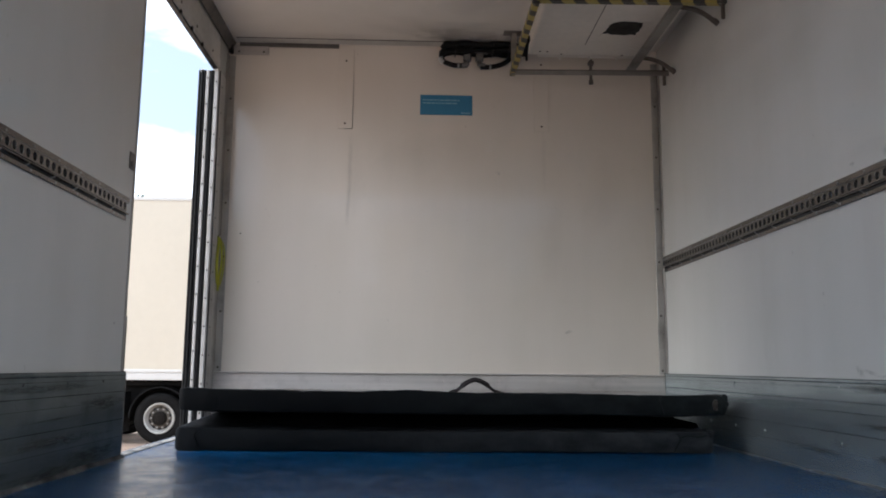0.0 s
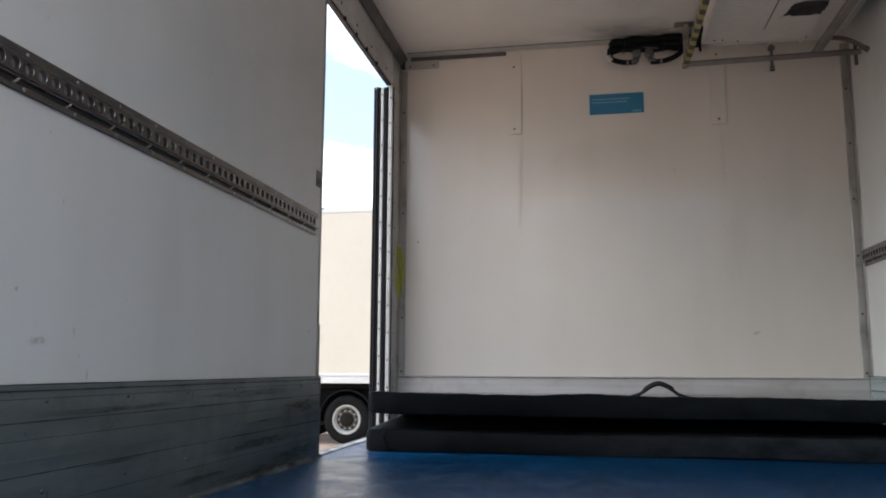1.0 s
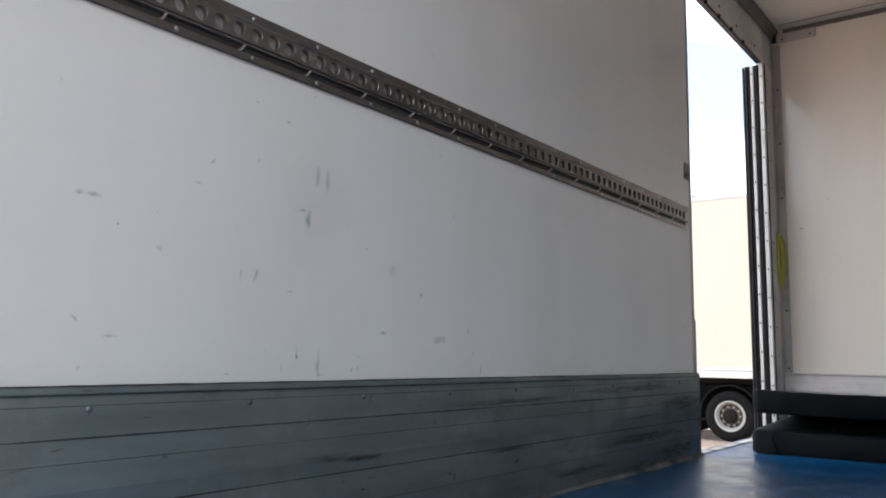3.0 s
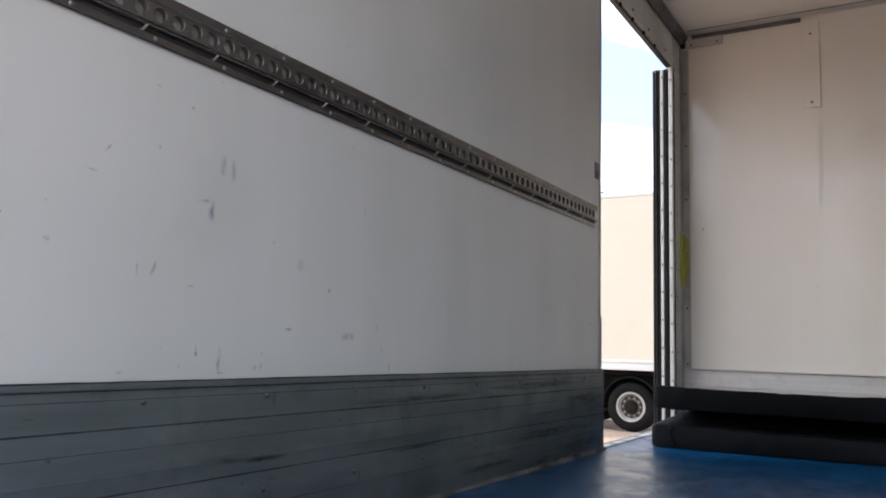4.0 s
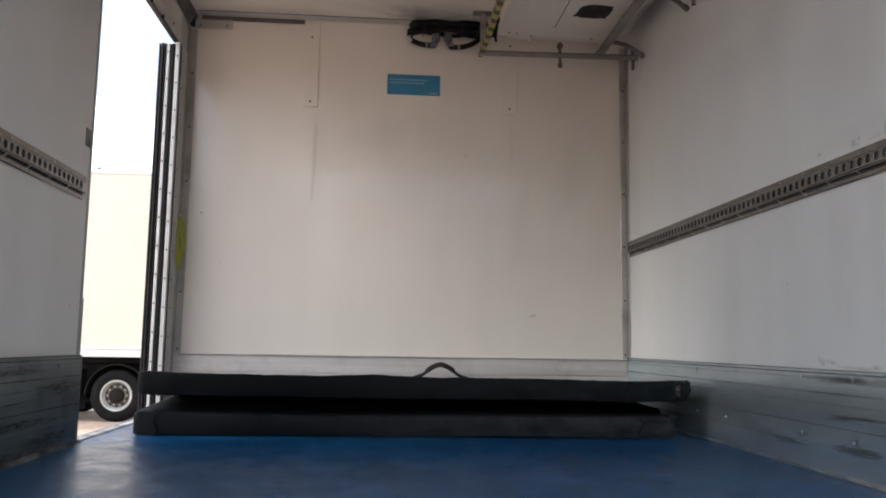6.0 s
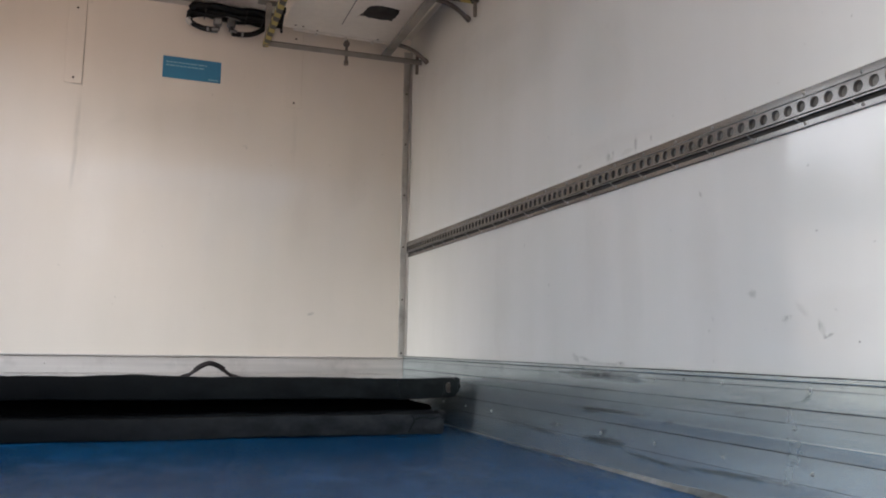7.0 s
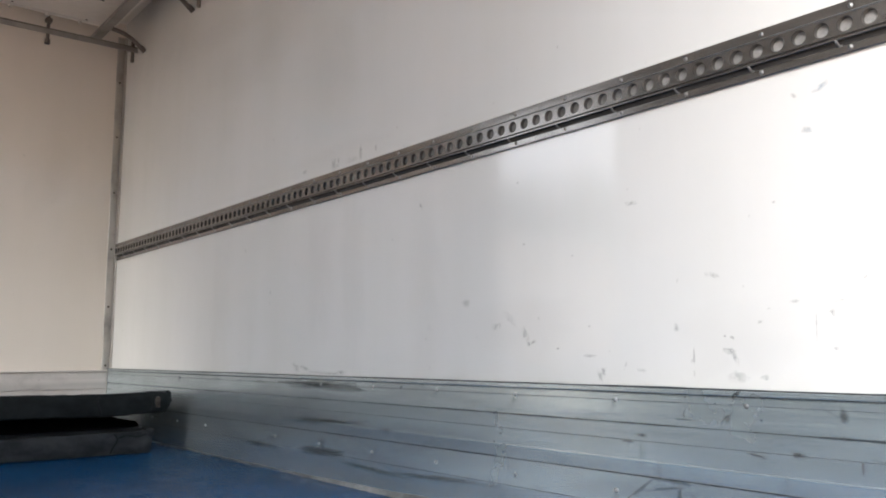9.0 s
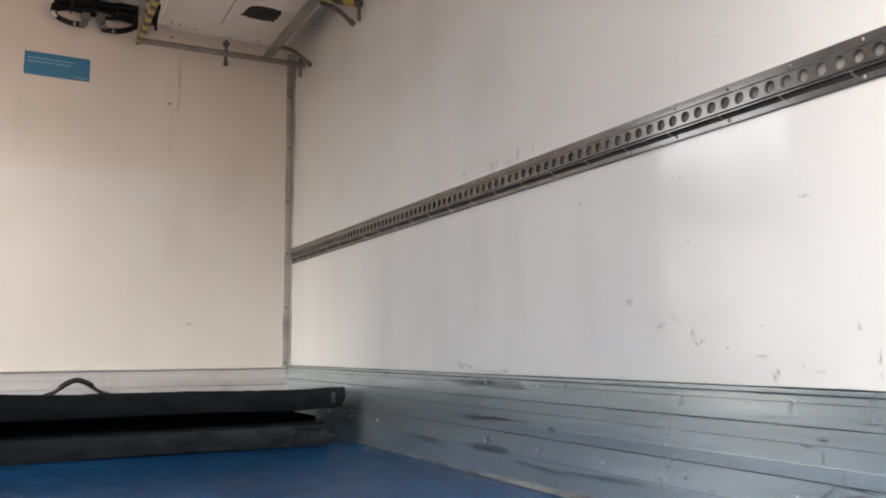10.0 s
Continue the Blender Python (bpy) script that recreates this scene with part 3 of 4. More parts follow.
    spread("clip", clip, rail, [(x, y - s * 0.0225, 0.884) for y in ys])
    return rail


RAIL_E, RAIL_W = 0.0080, -0.0169      # where the rows of holes begin
lashing_rail(XE, -1, YR + 0.02, 4.575, TO_WEST, RAIL_E, 0.8565)
lashing_rail(XW, 1, YR + 0.02, 3.185, TO_EAST, RAIL_W, 0.882)

# ---- open side door, folded back outside ----
door = thing("side_door", "white insulated side door folded back, black seals on its edge", "door")
bm = bmesh.new()
box(bm, (-1.336, JAMB_F + 0.012, 0.02), (-1.264, 5.55, 1.90), 0.006)
part("door_leaf", bm, M_BODYRAIL, door)
TOP = HEAD - 0.014
for x0, x1, name in ((-1.244, -1.2225, "frame_strip"), (-1.289, -1.272, "edge_strip")):
    bm = bmesh.new()
    box(bm, (x0, JAMB_F - 0.014, 0.01), (x1, JAMB_F - 0.002, TOP), 0.003)
    strip = part(name, bm, M_STRIP, door, "pale aluminium strip")
    spread("rivet", dome(0.005, 0.003, M_DARKSCREW), strip, [((x0 + x1) / 2, JAMB_F - 0.0145, 0.10 + 0.1455 * k + (0.02 if x0 < -1.28 else 0)) for k in range(13)], TO_SOUTH)
for x0, x1 in ((-1.2715, -1.2445), (-1.330, -1.2895)):
    bm = bmesh.new()
    for k in range(3):
        w = (x1 - x0) / 3
        rod(bm, (x0 + w * (k + 0.5), JAMB_F - 0.006 - 0.004 * (k % 2), 0.012), (x0 + w * (k + 0.5), JAMB_F - 0.006 - 0.004 * (k % 2), TOP - 0.002), w * 0.58, 10)
    part("seal", bm, M_BLACK, door, "ribbed black rubber seal")
part("seal_cap", box(bmesh.new(), (-1.322, JAMB_F - 0.013, TOP - 0.016), (-1.3, JAMB_F - 0.001, TOP + 0.006), 0.003), M_STRIP, door, "bright metal cap")
# inner face of the front post: riveted strip, dark gap drawn as a black tube, grey corner angle
bm = bmesh.new()
box(bm, (XW, 4.448, 0.003), (XW + 0.004, 4.566, HEAD + 0.001), 0.0015)
strip = part("cover_strip", bm, M_STRIP, front_post, "pale riveted aluminium strip")
spread("rivet", dome(0.005, 0.003, M_DARKSCREW), strip, [(XW + 0.0045, 4.475, 0.10 + 0.1455 * k) for k in range(13)], TO_EAST)
bm = bmesh.new()
tube(bm, [Vector((XW + 0.001 + 0.0016 * noise.noise((k * 0.22, 3, 0)), 4.438 + 0.006 * noise.noise((k * 0.16, 0, 5)), 0.01 + (HEAD - 0.012) * k / 60)) for k in range(61)], 0.0045, 6)
part("seal", bm, M_SEAL, front_post, "thin wavy black line for the dark gap", True)
bm = bmesh.new()
box(bm, (XW, 4.567, 0.003), (XW + 0.006, YF - 0.0425, HEAD + 0.1), 0.002)
part("corner_angle", bm, M_TRIM, front_post, "dull aluminium angle")

# yellow strap hanging on the front post
strap = thing("lashing_strap", "yellow lashing strap hanging in a narrow loop", "strap")
bm = bmesh.new()
tube(bm, glide([(-1.219, 4.548, 1.03), (-1.214, 4.530, 0.985), (-1.216, 4.522, 0.90), (-1.215, 4.530, 0.80), (-1.207, 4.548, 0.765), (-1.199, 4.572, 0.81), (-1.193, 4.585, 0.90), (-1.198, 4.580, 0.98), (-1.217, 4.552, 1.03)], 8), 0.0085, 8, 0.4)
part("webbing", bm, M_YELLOW, strap)
bm = bmesh.new()
tube(bm, glide([(-1.217, 4.552, 1.026), (-1.205, 4.562, 0.965), (-1.203, 4.568, 0.88), (-1.210, 4.552, 0.80), (-1.212, 4.545, 0.735)], 8), 0.007, 8, 0.4)
part("loose_end", bm, M_YELLOW, strap)
bm = bmesh.new()
rod(bm, (XW, 4.548, 1.026), (-1.208, 4.548, 1.031), 0.005, 10)
part("hook", bm, M_SCREW, strap, "small metal hook")

# ---- sign on the front wall ----
sign = thing("wall_sign", "blue rectangular notice with two lines of small white print", "sign")
bm = bmesh.new()
box(bm, (-0.138, YF - 0.004, 1.759), (0.159, YF, 1.876), 0.0008)
part("plate", bm, M_SIGN, sign)
rng = random.Random(4)
for z, x_end, h in ((1.842, 0.085, 0.0065), (1.824, 0.070, 0.0065)):
    x = -0.122
    while x < x_end:
        w = rng.uniform(0.010, 0.038)
        bm = bmesh.new()
        box(bm, (x, YF - 0.0052, z), (min(x + w, x_end), YF - 0.0042, z + h))
        part("print_bar", bm, M_SIGNTEXT, sign)
        x += w + 0.004
bm = bmesh.new()
box(bm, (0.095, YF - 0.0052, 1.768), (0.148, YF - 0.0042, 1.774))
part("print_bar", bm, M_SIGNTEXT, sign)

# ---- folded mat ----
mat_thing = thing("folding_mat", "folded black vinyl crash mat with carry handle on blue floor", "mat")


def cushion(x0, x1, y0, y1, lows, highs, seed, edge=0.008, fall=0.0, rise=0.0):
    """A padded slab; its lower and upper faces follow heights along x, and the rear may sink or swell."""
    bm = bmesh.new()
    nx, ny = 150, 10
    rings = []
    for i in range(nx + 1):
        u = i / nx
        x = x0 + (x1 - x0) * (u - 0.012 * math.sin(4 * math.pi * u) / 2)
        near = min(x - x0, x1 - x)
        tuck = edge * 1.1 * max(0.0, 1 - near / 0.014) ** 2
        lo, hi = float(np.interp(x, *zip(*lows))), float(np.interp(x, *zip(*highs)))
        limp = 1 + 1.4 * math.exp(-near / 0.08)
        section = [(y0 + edge * 0.8, lo, 1), (y0 + edge * 0.15, lo + edge * 0.45, 1), (y0, lo + edge * 1.4, 1), (y0 - 0.002, lo * 0.65 + hi * 0.35, 1), (y0 - 0.002, lo * 0.35 + hi * 0.65, 1),
                   (y0, hi - edge * 1.2, 1), (y0 + edge * 0.15, hi - edge * 0.35, 1), (y0 + edge * 0.7, hi, 1)]
        section += [(y0 + (y1 - y0) * k / ny, hi + 0.004 * math.sin(math.pi * k / ny), 1) for k in range(1, ny)]
        section += [(y1 - edge, hi, 1), (y1, hi - edge, 1), (y1, lo + edge, 0), (y1 - edge, lo, 0)]
        ring = []
        for y, z, up in section:
            d = (y - y0) / (y1 - y0)
            wob = 0.006 * noise.noise((x * 2.1 + seed, y * 3, z * 5)) + limp * (0.0024 * noise.noise((x * 11 + seed, y * 9, z * 14)) + 0.0014 * noise.noise((x * 31 + seed, y * 21, z * 24)))
            zz = z + (tuck if z < (lo + hi) / 2 else -tuck) + wob - fall * d + (rise * d if up and z > (lo + hi) / 2 else 0.0)
            ring.append(bm.verts.new((x + 0.004 * noise.noise((z * 30, seed, y * 20)) * math.exp(-near / 0.03), y + wob * 0.9 + (tuck if d < 0.5 else -tuck), max(0.001, zz))))
        rings.append(ring)
    for a, b in zip(rings, rings[1:]):
        for k in range(len(a)):
            bm.faces.new((a[k], a[(k + 1) % len(a)], b[(k + 1) % len(a)], b[k]))
    bm.faces.new(rings[0]), bm.faces.new(rings[-1][::-1])
    return bm


def crumple(lo, hi, seed, size, rough):
    """A limp corner of fabric: a fine box pushed about unevenly."""
    bm = bmesh.new()
    bmesh.ops.create_cube(bm, size=2.0)
    bmesh.ops.subdivide_edges(bm, edges=bm.edges[:], cuts=11, use_grid_fill=True)
    mid = [(a + b) / 2 for a, b in zip(lo, hi)]
    half = [(b - a) / 2 for a, b in zip(lo, hi)]
    for v in bm.verts:
        p = v.co.copy()
        q = 0.35 * p.normalized() * 1.2 + 0.72 * p
        v.co = Vector([m + h * c for m, h, c in zip(mid, half, q)])
        v.co += size * noise.noise_vector(v.co * rough + Vector((seed, 0, 0))) + size * 0.6 * noise.noise_vector(v.co * rough * 2.7 + Vector((0, seed, 0)))
    return bm


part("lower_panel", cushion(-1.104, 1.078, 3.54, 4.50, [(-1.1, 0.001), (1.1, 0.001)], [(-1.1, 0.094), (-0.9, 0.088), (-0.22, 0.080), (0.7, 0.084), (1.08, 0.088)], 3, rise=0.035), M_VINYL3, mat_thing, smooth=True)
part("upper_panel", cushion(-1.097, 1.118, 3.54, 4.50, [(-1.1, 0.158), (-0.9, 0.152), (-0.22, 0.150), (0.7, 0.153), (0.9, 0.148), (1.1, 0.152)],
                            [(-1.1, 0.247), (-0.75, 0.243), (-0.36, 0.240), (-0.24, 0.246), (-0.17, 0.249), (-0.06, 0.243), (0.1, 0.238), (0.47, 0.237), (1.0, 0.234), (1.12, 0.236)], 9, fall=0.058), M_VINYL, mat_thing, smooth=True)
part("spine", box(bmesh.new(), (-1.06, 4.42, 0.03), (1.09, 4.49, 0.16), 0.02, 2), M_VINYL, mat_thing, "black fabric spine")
# inner fold fills the gap; the shade there is put into its black
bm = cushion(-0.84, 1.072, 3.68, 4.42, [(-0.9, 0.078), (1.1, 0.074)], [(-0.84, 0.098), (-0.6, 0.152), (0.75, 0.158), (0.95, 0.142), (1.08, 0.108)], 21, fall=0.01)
part("inner_fold", bm, M_BLACKFOLD, mat_thing, "inner fold, blackened for the shade in the gap", True)
handle = part("handle", tube(bmesh.new(), glide([(-0.002, 3.60, 0.236), (0.018, 3.598, 0.243), (0.035, 3.595, 0.250), (0.068, 3.59, 0.276), (0.105, 3.59, 0.288), (0.142, 3.59, 0.277), (0.176, 3.595, 0.250), (0.205, 3.60, 0.238), (0.226, 3.602, 0.232)], 6), 0.0085, 8, 0.6), M_WEB, mat_thing, "dark maroon webbing handle", True)
bm = bmesh.new()
tube(bm, glide([(0.048, 3.594, 0.262), (0.072, 3.59, 0.279), (0.105, 3.59, 0.290), (0.138, 3.59, 0.279), (0.160, 3.593, 0.265)], 6), 0.0115, 8, 0.7)
part("grip", bm, M_WEB, handle, "", True)
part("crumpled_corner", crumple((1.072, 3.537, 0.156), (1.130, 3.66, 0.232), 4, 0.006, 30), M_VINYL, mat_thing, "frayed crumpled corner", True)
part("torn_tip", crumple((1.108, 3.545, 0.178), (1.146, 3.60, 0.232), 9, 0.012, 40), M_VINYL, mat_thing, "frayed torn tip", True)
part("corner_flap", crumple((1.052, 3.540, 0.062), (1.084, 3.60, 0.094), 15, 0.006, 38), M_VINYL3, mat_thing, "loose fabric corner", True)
for x, z0, z1, lean in ((0.867, 0.154, 0.232, 0.006), (0.932, 0.006, 0.083, -0.010), (-1.02, 0.008, 0.088, 0.008)):
    bm = bmesh.new()
    tube(bm, glide([(x + lean * 0.5, 3.5405, z1), (x - lean, 3.5372, z1 * 0.7 + z0 * 0.3), (x + lean * 0.4, 3.5366, z1 * 0.35 + z0 * 0.65), (x + lean * 1.6, 3.540, z0)], 5), 0.0034, 6)
    part("seam", bm, M_VINYL, mat_thing, "sewn seam with a crease", True)
bm = bmesh.new()
tube(bm, glide([(0.945, 3.5385, 0.064), (0.975, 3.5372, 0.071), (1.02, 3.5385, 0.066), (1.05, 3.540, 0.074)], 5), 0.003, 6)
part("crease", bm, M_VINYL, mat_thing, "folded crease", True)
bm = crumple((1.080, 3.5285, 0.176), (1.098, 3.546, 0.216), 5, 0.004, 45)
part("patch", bm, M_TAPE, mat_thing, "worn brown patch", True)
# ---- cooling unit under the ceiling ----
unit = thing("cooling_unit", "white ceiling cooling unit with a torn round opening underneath", "cooling unit")
bm = bmesh.new()
box(bm, (0.437, 3.48, 2.022), (1.10, 4.36, ZC - 0.001), 0.012, 2)
part("casing", bm, M_BOX, unit)
bm = bmesh.new()
box(bm, (0.721, 3.56, 2.0190), (0.724, 4.20, 2.0215))
part("panel_joint", bm, M_RAILDARK, unit, "dark panel joint")
# flat black plate below the casing, the opening's dark inside put into colour
bm = bmesh.new()
rng = random.Random(11)
outer = []
for k in range(40):
    a = 2 * math.pi * k / 40
    c, d = math.cos(a), math.sin(a)
    sq = (abs(c) ** 3.2 + abs(d) ** 3.2) ** (-1 / 3.2)
    r = 0.080 * sq * (1 + 0.05 * rng.uniform(-1, 1)) + (0.018 if k in (5, 16, 35) else 0.0)
    outer.append(bm.verts.new((0.872 + r * 1.02 * c, 3.985 + r * 0.95 * d, 2.0175)))
f = bm.faces.new(outer)
ex = bmesh.ops.extrude_face_region(bm, geom=[f])
for v in [g for g in ex["geom"] if isinstance(g, bmesh.types.BMVert)]:
    v.co.z = 2.0215
part("torn_opening", bm, M_HOLE, unit, "flat black plate for the ragged round opening")
for x, y in ((0.80, 4.085), (0.965, 3.93), (0.785, 3.90)):
    part("tape_patch", box(bmesh.new(), (x - 0.03, y - 0.022, 2.0195), (x + 0.03, y + 0.022, 2.0215), 0.0008), M_BOX, unit, "white tape patch")
spread("screw", dome(0.006, 0.003, M_DARKSCREW, "screw"), unit, [(0.50, 4.30, 2.02), (0.54, 4.302, 2.02), (0.62, 4.33, 2.02), (0.95, 4.33, 2.02)], Euler((radians(180), 0, 0)).to_quaternion())
bm = bmesh.new()
box(bm, (0.50, 4.362, 2.022), (1.06, 4.385, 2.075), 0.004)
for x in (0.62, 0.78, 0.93):
    rod(bm, (x, 4.372, 2.008), (x, 4.372, 2.024), 0.008, 8)
part("drip_tray", bm, M_BOX, unit, "narrow white drip tray")

guard = thing("guard_frame", "steel guard frame with yellow and black tape round the cooling unit", "guard frame")
GZ = 1.942
GF, GB = 3.548, 4.40      # front and back bar
part("side_bar", beam(bmesh.new(), (0.366, GF - 0.015, GZ), (0.366, GB + 0.03, GZ), 0.03, 0.03), M_HAZ_Y, guard, "bar wrapped in yellow and black tape")
part("front_bar", beam(bmesh.new(), (0.349, GF, GZ + 0.012), (1.215, GF, GZ + 0.021), 0.034, 0.030), M_HAZ_X, guard, "bar wrapped in yellow and black tape")
bm = bmesh.new()
beam(bm, (0.352, GB, GZ + 0.002), (1.222, GB, GZ + 0.014), 0.034, 0.005)
beam(bm, (0.352, GB - 0.016, GZ - 0.012), (1.222, GB - 0.016, GZ), 0.004, 0.024, 0.001)
part("back_bar", bm, M_STEEL, guard, "worn steel angle bar")
part("bar_edge", beam(bmesh.new(), (0.352, GB - 0.0165, GZ + 0.0036), (1.222, GB - 0.0165, GZ + 0.0156), 0.006, 0.005, 0.001), M_OLDSTEEL, guard, "dark rusty edge of the bar")
part("inner_bar", beam(bmesh.new(), (1.015, GF + 0.02, GZ + 0.027), (1.015, GB + 0.02, GZ + 0.022), 0.045, 0.02), M_STEEL, guard)
for y in (GF, GB):
    part("post", beam(bmesh.new(), (0.372, y, GZ + 0.018), (0.372, y, ZC - 0.006), 0.03, 0.03), M_STEEL if y > 4 else M_HAZ_Y, guard)
    part("top_plate", box(bmesh.new(), (0.315, y - 0.03, ZC - 0.006), (0.43, y + 0.03, ZC - 0.0005), 0.001), M_STEEL, guard)
for y, yb in ((3.68, GF), (4.30, GB)):
    bm = bmesh.new()
    tube(bm, glide([(1.06, y + 0.02, GZ + 0.062), (1.12, y + 0.012, GZ + 0.048), (1.17, y, GZ + 0.018), (1.222, y, GZ - 0.022)], 5), 0.011, 10)
    rod(bm, (1.205, y, GZ - 0.006), (1.2295, y, GZ - 0.026), 0.0135, 12)
    part("strut", bm, M_OLDSTEEL, guard, smooth=True)
    bm = bmesh.new()
    rod(bm, (1.200, yb, GZ - 0.06), (1.200, yb, GZ + 0.05), 0.009, 10)
    part("pin", bm, M_OLDSTEEL, guard, smooth=True)
bm = bmesh.new()
rod(bm, (0.795, GB, GZ - 0.055), (0.795, GB, GZ + 0.078), 0.008, 10)
box(bm, (0.780, GB - 0.015, GZ + 0.045), (0.810, GB + 0.015, GZ + 0.066), 0.003)
rod(bm, (0.795, GB, GZ - 0.062), (0.795, GB, GZ - 0.04), 0.013, 6)
part("clamp", bm, M_OLDSTEEL, guard, smooth=True)

cable = thing("loose_cable", "short black cable hanging beside the cooling unit", "cable")
bm = bmesh.new()
tube(bm, glide([(0.4285, 4.25, 2.06), (0.4275, 4.29, 2.02), (0.4265, 4.30, 1.99), (0.426, 4.285, 1.965)], 6), 0.007, 8)
part("sheath", bm, M_BLACK, cable, "", True)
bm = bmesh.new()
box(bm, (0.4205, 4.22, 2.045), (0.4362, 4.262, 2.075), 0.003)
part("gland", bm, M_BLACK, cable)

# refrigerant hoses with two valves
hoses = thing("refrigerant_hoses", "black insulated refrigerant hoses looping under the ceiling", "hose")
HY = YF - 0.07
rng = random.Random(23)
for k, (dz, dy, r) in enumerate(((2.126, 0.0, 0.021), (2.141, -0.040, 0.018), (2.110, 0.020, 0.016), (2.135, 0.035, 0.015), (2.104, -0.025, 0.013))):
    bm = bmesh.new()
    pts = [(0.46 - 0.058 * i, HY + dy + rng.uniform(-0.010, 0.010), min(2.162 - r, dz + rng.uniform(-0.010, 0.010))) for i in range(8)]
    tube(bm, glide(pts + [(0.012 - 0.006 * k, HY + dy, dz - 0.006), (-0.012 - 0.003 * k, HY + dy * 0.6, dz - 0.024)], 6), r, 10)
    part("hose", bm, M_BLACK, hoses, smooth=True)
for x in (0.36, 0.27, 0.06):
    part("cable_tie", tube(bmesh.new(), [Vector((x + 0.004 * math.sin(a), HY + 0.058 * math.cos(a), 2.123 + 0.036 * math.sin(a))) for a in [2 * math.pi * i / 24 for i in range(25)]], 0.0035, 6), M_SEAL, hoses, "black cable tie", True)
for pts in ([(0.0, HY, 2.115), (-0.022, HY, 2.085), (-0.005, HY, 2.05), (0.05, HY, 2.03), (0.10, HY, 2.028)],
            [(0.20, HY, 2.022), (0.27, HY, 2.025), (0.33, HY, 2.045), (0.38, HY, 2.085), (0.41, HY, 2.12)]):
    bm = bmesh.new()
    tube(bm, glide(pts, 7), 0.014, 10)
    part("hose_loop", bm, M_BLACK, hoses, smooth=True)
for x, s in ((0.125, 1), (0.195, -1)):
    bm = bmesh.new()
    box(bm, (x - 0.022, HY - 0.02, 2.055), (x + 0.022, HY + 0.02, 2.095), 0.005)
    rod(bm, (x, HY, 2.03), (x, HY, 2.058), 0.012, 10)
    rod(bm, (x, HY, 2.092), (x, HY, 2.115), 0.010, 10)
    rod(bm, (x - s * 0.045, HY, 2.10), (x + s * 0.03, HY - 0.01, 2.108), 0.006, 8)
    rod(bm, (x - s * 0.03, HY, 2.028), (x, HY, 2.032), 0.016, 10)
    part("valve", bm, M_FITTING, hoses, "dull metal valve", True)
bm = bmesh.new()
tube(bm, glide([(-0.026, HY, 2.072), (-0.020, HY, 2.056), (-0.008, HY, 2.044)], 5), 0.0155, 10)
part("hose_sleeve", bm, M_HEADER, hoses, "white sleeve on a hose end", True)
for x, z in ((0.075, 2.028), (0.255, 2.024), (-0.018, 2.07)):
    part("hose_clamp", rod(bmesh.new(), (x - 0.006, HY, z), (x + 0.006, HY, z), 0.0160, 10), M_CLIP, hoses, "bright hose clamp", True)

# ---- outside ----
bm = bmesh.new()
ring = [bm.verts.new((900 * math.cos(2 * math.pi * k / 48), 900 * math.sin(2 * math.pi * k / 48), GROUND)) for k in range(48)]
bm.faces.new(ring)
setting("ground", bm, M_SOIL, "sandy reddish yard in bright sunlight", "ground")

# unseen tree line added behind the open rear end: blocks low sky, gaps shape reflections
bm = bmesh.new()
prev = None
GAPS = ((-12.5, 1.3), (-4.7, 0.75), (0.4, 0.55), (4.4, 0.95), (8.3, 1.0), (15.0, 1.6), (24.0, 2.2), (36.0, 3.0), (-20.0, 2.0))   # degrees from due south, half width
for k in range(481):
    a = math.pi * 1.3 + math.pi * 0.7 * k / 480
    off = math.degrees(a) - 270
    open_sky = max(math.exp(-((off - g) / w) ** 4) for g, w in GAPS)
    r = 46 + 3 * noise.noise((k * 0.075, 2, 1))
    h = 11.6 + 1.4 * noise.noise((k * 0.06, 0, 0)) + 0.8 * noise.noise((k * 0.4, 5, 0)) - open_sky * (5.0 + 0.8 * noise.noise((k * 0.2, 9, 0)))
    row = [bm.verts.new((r * math.cos(a), r * math.sin(a), GROUND - 0.1)), bm.verts.new((r * math.cos(a), r * math.sin(a), GROUND + h)),
           bm.verts.new(((r + 6) * math.cos(a), (r + 6) * math.sin(a), GROUND + h * 0.9)), bm.verts.new(((r + 6) * math.cos(a), (r + 6) * math.sin(a), GROUND - 0.1))]
    if prev:
        for i in range(3):
            bm.faces.new((prev[i], prev[i + 1], row[i + 1], row[i]))
    prev = row
setting("backdrop_trees", bm, M_LEAF, "unseen dark tree line added behind the rear end", "trees")

# plain running gear that carries the load space
gear = thing("running_gear", "plain black chassis with wheels under the load space", "chassis", "", "structure")
for x in (-0.45, 0.45):
    part("chassis_beam", box(bmesh.new(), (x - 0.05, YR - 0.02, -0.36), (x + 0.05, YF + 0.06, -0.121), 0.006), M_CHASSIS, gear)
for y in (0.75, 1.6, 2.9, 4.2):
    part("cross_member", box(bmesh.new(), (-1.15, y - 0.05, -0.24), (1.15, y + 0.05, -0.1215), 0.006), M_CHASSIS, gear)
part("axle", rod(bmesh.new(), (-0.95, 1.6, GROUND + 0.47), (0.95, 1.6, GROUND + 0.47), 0.07, 14), M_CHASSIS, gear)
for x in (-0.45, 0.45):
    part("spring", box(bmesh.new(), (x - 0.05, 1.52, GROUND + 0.5), (x + 0.05, 1.68, -0.361), 0.006), M_CHASSIS, gear)
for x in (-0.42, 0.42):
    part("front_leg", box(bmesh.new(), (x - 0.06, 4.1, GROUND + 0.001), (x + 0.06, 4.3, -0.361), 0.01), M_CHASSIS, gear)


